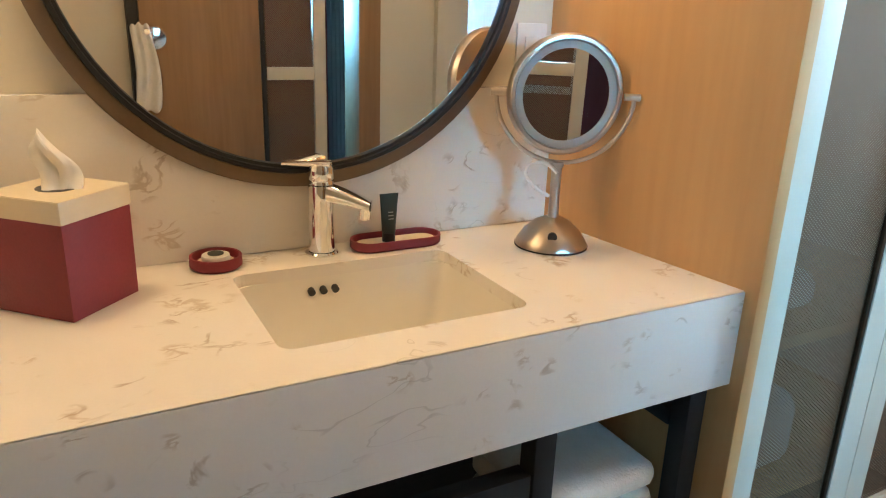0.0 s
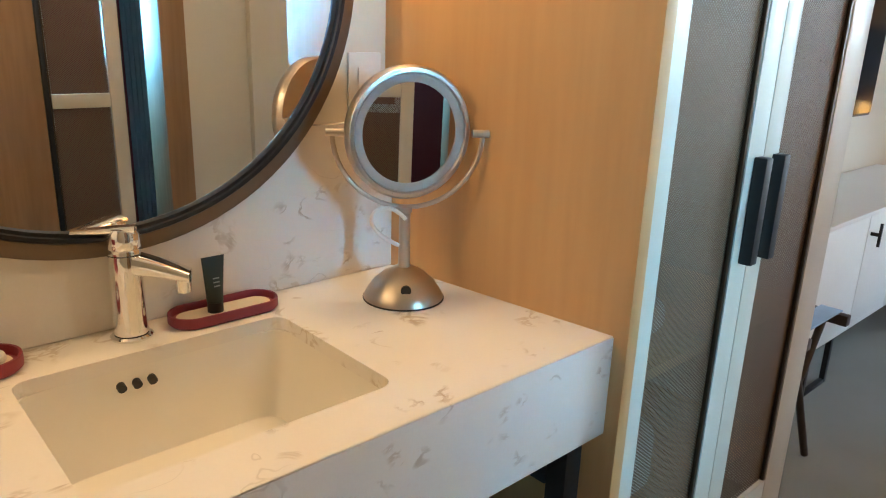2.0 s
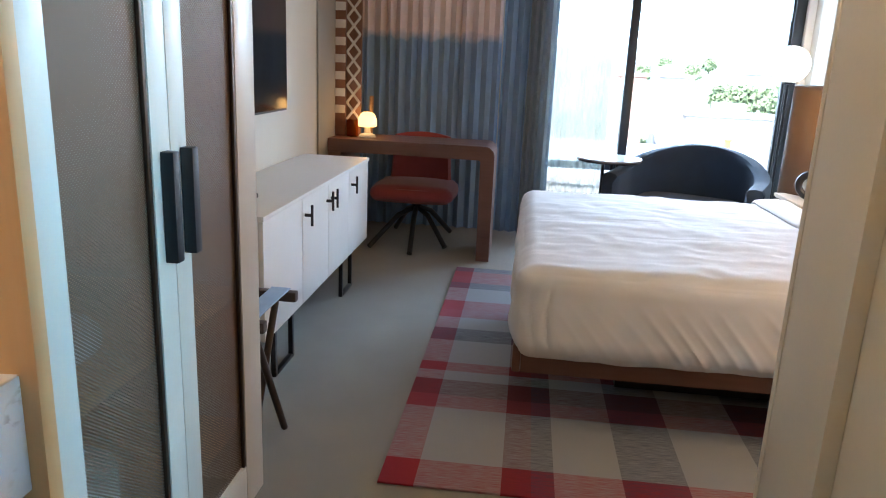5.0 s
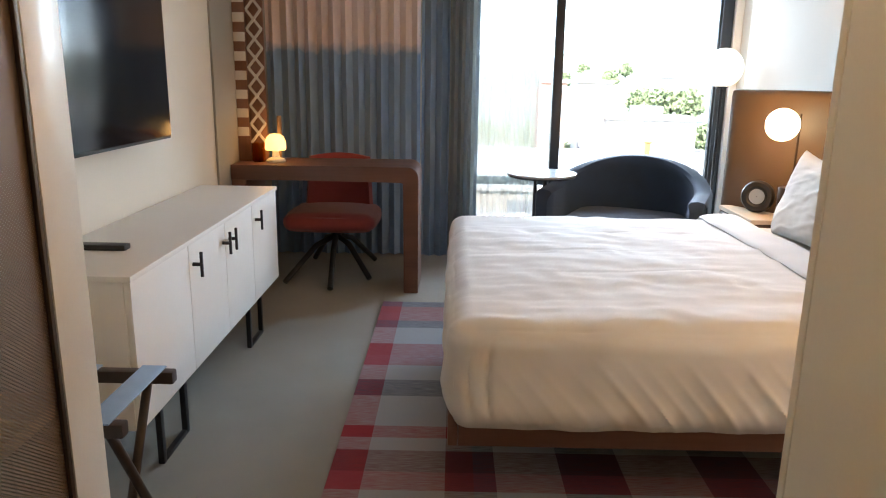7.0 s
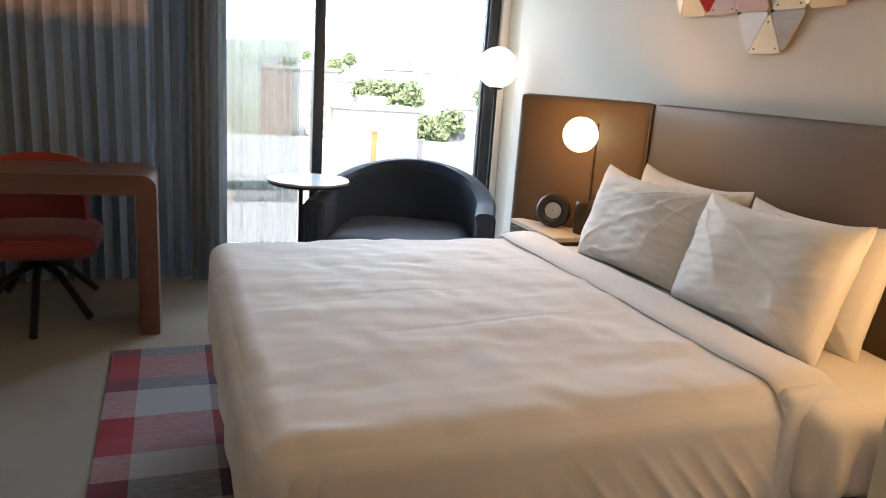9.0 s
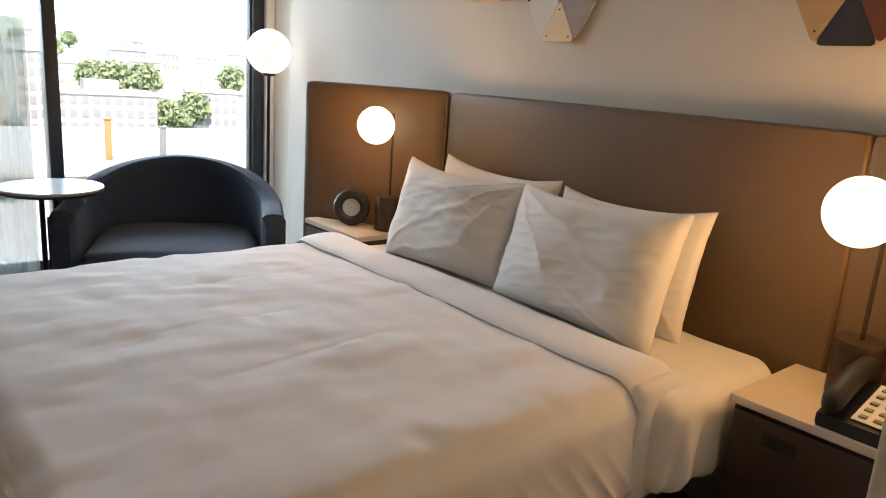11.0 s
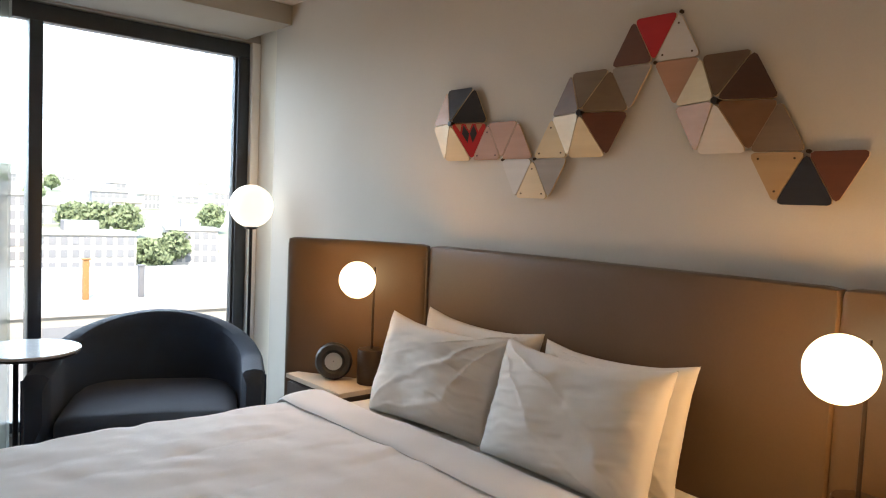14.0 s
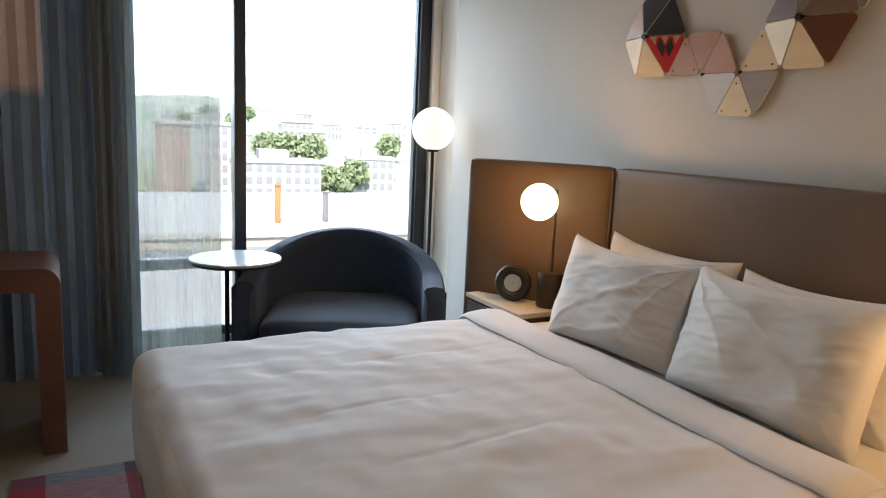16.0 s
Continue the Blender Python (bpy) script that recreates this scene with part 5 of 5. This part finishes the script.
def build_clock():
    c = Vector((2.135, 3.17, 0.706))
    k = thing("alarm_clock", (c.x, c.y, 0.6275), "round black alarm clock with a small grey dial", "clock")
    f = Vector((-0.62, -0.78, 0.06)).normalized()
    turn = f.to_track_quat("Z", "Y").to_matrix().to_4x4()
    part("case", lathe([(0.04, -0.03), (0.07, -0.026), (0.078, -0.012), (0.078, 0.010), (0.070, 0.022), (0.05, 0.024), (0.042, 0.016), (0.001, 0.014)], 48, c, turn=turn), BLACKPLASTIC, k)
    part("dial", cyl(c + f * 0.0142, c + f * 0.0165, 0.037, seg=36), mat("dial_grey", (0.32, 0.36, 0.40), 0.3), k, "pale grey dial")
    part("dial_mark", cyl(c + f * 0.017, c + f * 0.018, 0.0025, seg=8), BLACKPLASTIC, k)


build_clock()


def build_phone():
    z = 0.5925
    p = thing("telephone", (2.2, 0.98, z), "black desk telephone with a white printed keypad card", "telephone")
    bm = prism([(2.13, z), (2.31, z), (2.31, z + 0.075), (2.13, z + 0.03)], "y", 0.86, 1.055, 0.004)
    part("base", bm, BLACKPLASTIC, p)
    card = bmesh.new()
    vs = [card.verts.new(v) for v in ((2.145, 0.87, z + 0.0365), (2.298, 0.87, z + 0.075), (2.298, 0.99, z + 0.075), (2.145, 0.99, z + 0.0365))]
    card.faces.new(vs)
    part("keypad_card", thicken(card, 0.002), WHITEPLASTIC, p, "white keypad card")
    for i in range(5):
        for j in range(4):
            x, y = 2.162 + 0.029 * i, 0.885 + 0.029 * j
            zz = z + 0.0375 + 0.25 * (x - 2.145)
            part("key", box(x - 0.008, x + 0.008, y - 0.008, y + 0.008, zz, zz + 0.0045, 0.001), GREYLINES, p)
    part("handset", soft_box(2.12, 2.33, 1.005, 1.052, z + 0.05, z + 0.105, 0.022, 20, 8, 8, 0, 0, 0, lambda q, n: q + Vector((0, 0, 0.22 * (q.x - 2.2) + 0.012 * math.cos((q.x - 2.225) * 18)))), BLACKPLASTIC, p, "black handset on its cradle")
    p.matrix_world = Matrix.Translation((-0.07, 0.125, 0)) @ p.matrix_world


build_phone()


# ---- window corner ----
def build_floor_lamp():
    x, y = 2.325, 4.335
    l = thing("floor_lamp", (x, y, 0), "slim black floor lamp with a lit white globe", "floor lamp")
    part("base", lathe([(0.001, 0), (0.13, 0), (0.13, 0.012), (0.125, 0.016), (0.001, 0.017)], 48, (x, y, 0)), BLACKMETAL, l)
    part("pole", cyl((x, y, 0.017), (x, y, 1.212), 0.0095, seg=18), BLACKMETAL, l)
    part("collar", lathe([(0.001, 1.206), (0.03, 1.208), (0.042, 1.222), (0.001, 1.224)], 32, (x, y, 0)), BLACKMETAL, l)
    g = part("globe", ball((x, y, 1.336), 0.120, 48), emitter("opal_globe_white", (1.0, 0.93, 0.80), 0.42), l, "lit white opal globe")
    g.visible_shadow = False
    lamp("floor_lamp_bulb", "POINT", Matrix.Translation((x, y, 1.336)), 1.5, (1.0, 0.58, 0.26), 0.12)


build_floor_lamp()


def build_armchair():
    a = thing("armchair", (1.71, 4.06, 0), "charcoal blue barrel armchair with a sloping back", "armchair", rz=-25)
    # local: the chair faces -y; the shell runs from arm to arm round the back
    R, D = 0.455, 0.33

    def shell(u, v, inner):
        t = math.pi * (1.18 * u - 0.09)
        r = R - (0.095 if inner else 0.0)
        s = math.sin(min(max(t, 0), math.pi))
        x, y = r * math.cos(t) * 1.10, r * math.sin(t) * 1.0 - 0.02
        if t < 0:
            y = t * 0.9 - 0.02
            x = r * 1.10
        if t > math.pi:
            y = -(t - math.pi) * 0.9 - 0.02
            x = -r * 1.10
        top = 0.60 + 0.165 * max(0.0, s) ** 1.2 - 0.05 * max(0.0, -t, t - math.pi)
        z0 = 0.34 if inner else 0.10
        return (x, y, z0 + (top - z0) * v)

    bm = bmesh.new()
    nu, prof = 56, []
    for i in range(nu + 1):
        u = i / nu
        o = [shell(u, v, False) for v in (0, 0.3, 0.6, 0.85, 0.96)]
        n = [shell(u, v, True) for v in (0.96, 0.85, 0.6, 0.3, 0)]
        ot, it = Vector(shell(u, 1, False)), Vector(shell(u, 1, True))
        mid = [ot.lerp(it, k) + Vector((0, 0, 0.012 * math.sin(math.pi * k))) for k in (0.15, 0.5, 0.85)]
        prof.append([bm.verts.new(p) for p in o + mid + n])
    for p, q in zip(prof, prof[1:]):
        for k in range(len(p) - 1):
            bm.faces.new((p[k], q[k], q[k + 1], p[k + 1]))
    for ring in (prof[0], prof[-1]):
        # rounded arm front
        cap = [bm.verts.new(Vector(v.co).lerp(sum((Vector(w.co) for w in ring), Vector()) / len(ring), 0.35) + Vector((0, -0.03, 0))) for v in ring]
        for k in range(len(ring)):
            j = (k + 1) % len(ring)
            bm.faces.new((ring[k], ring[j], cap[j], cap[k]))
        bm.faces.new(cap)
    part("shell", bm, NAVYCLOTH, a, local=True)
    part("seat_cushion", soft_box(-0.365, 0.365, -0.37, 0.34, 0.27, 0.425, 0.05, 24, 24, 8, 0.018, 0.003, 3), NAVYCLOTH, a, "loose seat cushion", local=True)
    part("front_rail", box(-0.35, 0.35, -0.32, -0.10, 0.10, 0.268, 0.02), NAVYCLOTH, a, local=True)
    for s in (0, 1):
        seam = [Vector(shell(0.0 if s == 0 else 1.0, v, False)) + Vector((0, -0.003, 0)) for v in (0, 0.25, 0.5, 0.75, 0.97)]
        part("seam", tube(seam, 0.004, 8), NAVYCLOTH, a, local=True)
    for x in (-0.26, 0.26):
        for y in (-0.22, 0.22):
            part("leg", cyl((x, y, 0), (x, y, 0.11), 0.013, 0.02, 14), DARKWOOD, a, local=True)


build_armchair()


def build_side_table():
    x, y = 1.195, 4.20
    t = thing("side_table", (x, y, 0), "round pale topped side table on a slim black post", "side table")
    part("tabletop", lathe([(0.001, 0.655), (0.20, 0.655), (0.215, 0.66), (0.22, 0.668), (0.218, 0.674), (0.001, 0.675)], 64, (x, y, 0)), mat("pale_table_laminate", (0.46, 0.48, 0.50), 0.25, color2=(0.42, 0.44, 0.46), scale=5, bump=0.02, coat=0.3), t, "pale round top")
    part("edge_band", lathe([(0.19, 0.648), (0.21, 0.648), (0.216, 0.6545), (0.19, 0.6545)], 64, (x, y, 0)), BLACKMETAL, t)
    part("post", cyl((x - 0.03, y + 0.06, 0.012), (x - 0.03, y + 0.06, 0.6475), 0.012, seg=18), BLACKMETAL, t)
    part("post", cyl((x + 0.03, y + 0.06, 0.012), (x + 0.03, y + 0.06, 0.6475), 0.012, seg=18), BLACKMETAL, t)
    part("foot_plate", lathe([(0.001, 0), (0.15, 0), (0.15, 0.010), (0.001, 0.012)], 48, (x, y + 0.03, 0)), BLACKMETAL, t)


build_side_table()


# ---- wall art: triangular plates on a lattice of rows ----
def build_art():
    tone = {
        "navy": ((0.022, 0.024, 0.034), (0.016, 0.018, 0.026)), "cream": ((0.66, 0.52, 0.32), (0.58, 0.44, 0.26)), "copper": ((0.44, 0.24, 0.15), (0.36, 0.19, 0.11)),
        "taupe": ((0.20, 0.145, 0.10), (0.16, 0.11, 0.075)), "grey": ((0.30, 0.26, 0.22), (0.25, 0.21, 0.18)), "white": ((0.56, 0.53, 0.50), (0.50, 0.47, 0.44)), "maroon": ((0.12, 0.042, 0.022), (0.085, 0.028, 0.016)),
        "brown": ((0.15, 0.08, 0.045), (0.11, 0.058, 0.032)), "dark": ((0.055, 0.022, 0.015), (0.04, 0.016, 0.011)), "red": ((0.42, 0.015, 0.02), (0.36, 0.012, 0.016)), "tan": ((0.40, 0.27, 0.14), (0.34, 0.22, 0.11)),
    }
    mats = {k: wood("plate_" + k, a, b, 0.4, "y", 14, 0.05) for k, (a, b) in tone.items()}
    edge = mat("birch_ply_edge", (0.55, 0.42, 0.26), 0.6)
    a = thing("wall_art", (WX, 2.05, 1.42), "wall sculpture of folded triangular veneer plates in brown, cream and red", "wall art")
    hubs = {"21": 0.055, "25": 0.055, "28": 0.06}

    def node(code):
        k, i = int(code[0]), int(code[1:])
        y = (2.905 if k % 2 else 2.986) - 0.1629 * i
        return Vector((WX - 0.014 - hubs.get(code, 0.0), y, 1.4215 + 0.1473 * k))

    plan = """21 30 31 navy; 21 31 22 navy; 21 22 11 red; 21 11 10 cream; 21 10 20 cream; 21 20 30 copper; 11 12 22 copper; 22 23 12 copper; 12 13 23 copper; 12 13 03 white; 13 03 04 cream;
    13 14 04 grey; 13 14 24 cream; 25 14 24 cream; 25 14 15 cream; 25 15 26 maroon; 25 26 35 taupe; 25 34 35 taupe; 25 24 34 brown; 35 26 36 grey; 35 36 46 maroon; 46 47 36 red; 47 36 37 white;
    36 37 27 copper; 28 27 37 cream; 28 37 38 brown; 28 38 29 dark; 28 29 18 brown; 28 17 18 white; 28 27 17 copper; 29 18 19 taupe; 18 19 09 tan; 19 09 010 navy; 19 110 010 maroon"""
    screws = {"11 12 22", "13 14 24", "47 36 37", "18 19 09", "13 03 04"}
    for item in plan.replace("\n", " ").split(";"):
        codes = item.split()
        pts = [node(c) for c in codes[:3]]
        c = sum(pts, Vector()) / 3
        n = (pts[1] - pts[0]).cross(pts[2] - pts[0]).normalized()
        if n.x > 0:
            n = -n
        loop = []
        for i in range(3):
            p, prv, nxt = pts[i], pts[i - 1], pts[(i + 1) % 3]
            p = c + (p - c) * 0.975
            prv, nxt = c + (prv - c) * 0.975, c + (nxt - c) * 0.975
            r = 0.11
            a0, b0 = p.lerp(prv, r), p.lerp(nxt, r)
            loop += [a0, (a0 + b0 + 2 * p) / 4 * 0.72 + (a0 + b0) / 2 * 0.28, b0]
        bm = bmesh.new()
        top, low = [bm.verts.new(p + n * 0.004) for p in loop], [bm.verts.new(p - n * 0.004) for p in loop]
        bm.faces.new(top), bm.faces.new(low)
        for i in range(len(loop)):
            j = (i + 1) % len(loop)
            bm.faces.new((top[i], top[j], low[j], low[i]))
        key = " ".join(codes[:3])
        pl = part("plate", bm, mats[codes[3]], a, codes[3] + " triangular plate", smooth=False)
        pl.data.materials.append(edge)
        for f in pl.data.polygons:
            if len(f.vertices) == 4:
                f.material_index = 1
        if key in screws:
            for i in range(3):
                p = c + (pts[i] - c) * 0.62 + n * 0.004
                part("screw", cyl(p, p + n * 0.002, 0.0032, seg=10), BRONZE, pl)
        if key == "21 22 11":
            shapes = [("navy", ((0.36, 0.04), (0.49, 0.27), (0.36, 0.52), (0.23, 0.27))), ("navy", ((0.64, 0.04), (0.77, 0.27), (0.64, 0.52), (0.51, 0.27))),
                      ("tan", ((0.41, 0.02), (0.59, 0.02), (0.50, 0.20))), ("tan", ((0.69, 0.02), (0.87, 0.02), (0.80, 0.22))), ("tan", ((0.13, 0.02), (0.31, 0.02), (0.20, 0.22)))]
            for tone_, uv in shapes:
                m_ = mats[tone_]
                q = [pts[0].lerp(pts[1], u).lerp(pts[2], v) + n * 0.0048 for u, v in uv]
                tri = bmesh.new()
                tri.faces.new([tri.verts.new(p) for p in q])
                part("painted_motif", thicken(tri, 0.0006), m_, pl, smooth=False)
    for code in hubs:
        p = node(code)
        part("hub_hole", cyl(p + Vector((-0.001, 0, 0)), p + Vector((-0.006, 0, 0)), 0.011, seg=6), BLACKPLASTIC, a, "dark hexagonal hole")
        part("standoff", cyl(p, (WX - 0.0005, p.y, p.z), 0.008, seg=10), BRONZE, a)
    for code in ("12", "13", "36", "19", "47"):
        p = node(code)
        part("standoff", cyl(p + Vector((0.004, 0, 0)), (WX - 0.0005, p.y, p.z), 0.006, seg=10), BRONZE, a)


build_art()

# ---- outdoors: the town below the window ----
G = -38.0
ASPH = mat("pale_ground", (0.26, 0.25, 0.23), 0.95, color2=(0.36, 0.34, 0.30), scale=0.02, fine=0.3, bump=0.0)
FACADE = [mat("facade_" + n, c, 0.85, scale=0.2, fine=2, bump=0.0) for n, c in (("white", (0.50, 0.49, 0.47)), ("cream", (0.44, 0.40, 0.34)), ("brick", (0.42, 0.25, 0.19)), ("grey", (0.30, 0.31, 0.33)))]
ROOF = mat("pale_roof", (0.46, 0.45, 0.43), 0.9, scale=0.3, fine=3, bump=0.0)
DARKGLASS = mat("facade_glass", (0.27, 0.28, 0.30), 0.15, scale=0.5, bump=0.0)
LEAF = mat("foliage", (0.22, 0.28, 0.15), 0.8, color2=(0.30, 0.35, 0.22), scale=0.6, fine=4, bump=0.0)
BARK = mat("bark", (0.10, 0.07, 0.05), 0.9)
solid("ground", box(-1500, 1500, 10, 2500, G - 1, G, 0), ASPH, "sunlit pale ground of the town", "ground", "structure", smooth=False)


def building(x, y, w, d, h, storeys, bays, f, yaw, label, g=G, hut=True):
    b = thing("building", (x, y, g), label, "building", "", yaw)
    part("walls", box(-w / 2, w / 2, -d / 2, d / 2, 0, h, 0), FACADE[f], b, local=True, smooth=False)
    part("roof", box(-w / 2 - 0.4, w / 2 + 0.4, -d / 2 - 0.4, d / 2 + 0.4, h + 0.02, h + 0.8, 0), ROOF, b, local=True, smooth=False)
    if hut:
        part("plant_room", box(-w * 0.2, w * 0.15, -d * 0.2, d * 0.2, h + 0.82, h + 3.2, 0), FACADE[3], b, local=True, smooth=False)
    shared = None
    sw, sh = w / bays, h / storeys
    for i in range(bays):
        for j in range(storeys):
            cx, cz = -w / 2 + sw * (i + 0.5), sh * (j + 0.55)
            if shared is None:
                shared = part("window", box(-sw * 0.3, sw * 0.3, -0.12, 0.05, -sh * 0.3, sh * 0.3, 0), DARKGLASS, b, local=True, smooth=False)
                shared.location = (cx, -d / 2, cz)
            else:
                o = new("window", shared.data)
                o.parent, o.location = b, (cx, -d / 2, cz)
    return b


building(50, 186, 21.5, 14, 29.3, 10, 9, 0, -6, "long white office building with rows of windows")
building(85, 207, 14, 12, 29.5, 9, 6, 0, -16, "white low office building with rows of windows")
building(37, 196, 8.5, 14, 38, 12, 4, 0, 0, "tall white apartment block with a dark roof line")
building(24, 178, 6, 12, 38, 13, 4, 2, 0, "tall brick apartment tower with small windows")
building(46, 117, 130, 52, 24.6, 3, 10, 1, -4, "low pale hall with a broad flat roof", hut=False)
building(20, 70, 90, 32, 22.2, 3, 8, 0, -2, "white flat-roofed warehouse by the street", hut=False)


def hill(y):
    """Height of the rise behind the town."""
    k = min(1.0, max(0.0, (y - 192) / 16))
    return G - 2 + 29 * k * k * (3 - 2 * k) + 0.045 * max(0.0, y - 208)


building(90, 300, 13, 8, 8.5, 3, 5, 3, -10, "glass-fronted office block on the slope", hill(300))
_rnd = random.Random(11)
for k in range(16):
    y = _rnd.uniform(250, 620)
    x = y * (0.14 + 0.036 * (k % 10) + _rnd.uniform(-0.012, 0.012))
    building(x, y, _rnd.uniform(7, 14), 8, _rnd.uniform(4, 8), 2, _rnd.choice((3, 4, 5)), _rnd.choice((0, 0, 1, 3)), _rnd.uniform(-25, 10), "small pale house on the wooded slope", hill(y) - 0.5, hut=False)


def tree(x, y, h, r, seed):
    t = thing("tree", (x, y, G), "broad green leafy tree among the buildings", "tree", "trees of the town")
    rnd = random.Random(seed)
    part("trunk", cyl((0, 0, 0), (0, 0, h * 0.55), r * 0.09, r * 0.05, 10), BARK, t, local=True)
    for k in range(4):
        a = k * 1.7 + seed
        part("limb", tube([(0, 0, h * 0.35), (r * 0.3 * math.cos(a), r * 0.3 * math.sin(a), h * 0.55), (r * 0.6 * math.cos(a), r * 0.6 * math.sin(a), h * 0.72)], r * 0.03, 6), BARK, t, local=True)
    verts, faces = [], []
    for k in range(900):
        a, b, q = rnd.uniform(0, 6.283), rnd.uniform(-1, 1), rnd.uniform(0.55, 1.0)
        lump = 1 + 0.3 * math.sin(3 * a + seed) * math.cos(2.5 * b + seed)
        c = Vector((r * q * lump * math.sqrt(1 - b * b) * math.cos(a), r * q * lump * math.sqrt(1 - b * b) * math.sin(a), h * 0.56 + h * 0.44 * q * b))
        s = r * rnd.uniform(0.09, 0.17)
        e = Euler((rnd.uniform(0, 6), rnd.uniform(0, 6), rnd.uniform(0, 6))).to_matrix()
        i = len(verts)
        verts += [c + e @ Vector(v) * s for v in ((-1, -0.6, 0), (1, -0.6, 0.2), (0.7, 0.9, 0), (-0.8, 0.7, 0.25))]
        faces.append((i, i + 1, i + 2, i + 3))
    me = bpy.data.meshes.new("crown")
    me.from_pydata(verts, [], faces)
    me.materials.append(LEAF)
    o = new("crown", me)
    o.parent = t
    return t


t0 = tree(54, 209, 10, 4.2, 1)
t0.location.z = hill(209) - 0.3
_spots = [(60, 211), (67, 208), (71, 202), (75, 202), (79, 203), (98, 222), (30, 200), (57, 197), (19, 190)]
_spots += [(y * (0.15 + 0.03 * (k % 11) + _rnd.uniform(-0.012, 0.012)), y) for k in range(4) for y in (_rnd.uniform(300, 560),)]
for x, y in _spots:
    copy_thing(t0, pose(x, y, hill(y) - 0.3, 0, 0, (x * 37) % 360))

# a far rise closing the view
def rise(u, v):
    x = -500 + 1500 * u
    y = 190 + 1300 * v ** 2.2
    return (x, y, hill(y) + 0.012 * (y - 190) * noise.noise((u * 12, v * 4, 3)))


tagged(part("backdrop", sheet_grid(90, 70, rise), mat("wooded_rise", (0.16, 0.20, 0.12), 0.95, color2=(0.40, 0.38, 0.34), scale=0.03, fine=0.15, amount=0.9, bump=0.0)), "hazy wooded rise with scattered houses", "backdrop", "", "structure")


def roof_post(x, y, h, material, label):
    p = thing("roof_post", (x, y, G + 25.4), label, "post")
    part("mast", box(x - 0.35, x + 0.35, y - 0.35, y + 0.35, G + 25.42, G + 25.42 + h, 0.05), material, p)
    part("cap", box(x - 0.5, x + 0.5, y - 0.5, y + 0.5, G + 25.43 + h, G + 25.6 + h, 0.03), material, p)


roof_post(27.5, 100, 5.2, mat("ochre_paint", (0.34, 0.17, 0.06), 0.7), "ochre painted mast on a flat roof")
roof_post(34.5, 100, 4.2, mat("grey_steel", (0.16, 0.16, 0.17), 0.6), "dark grey mast on a flat roof")
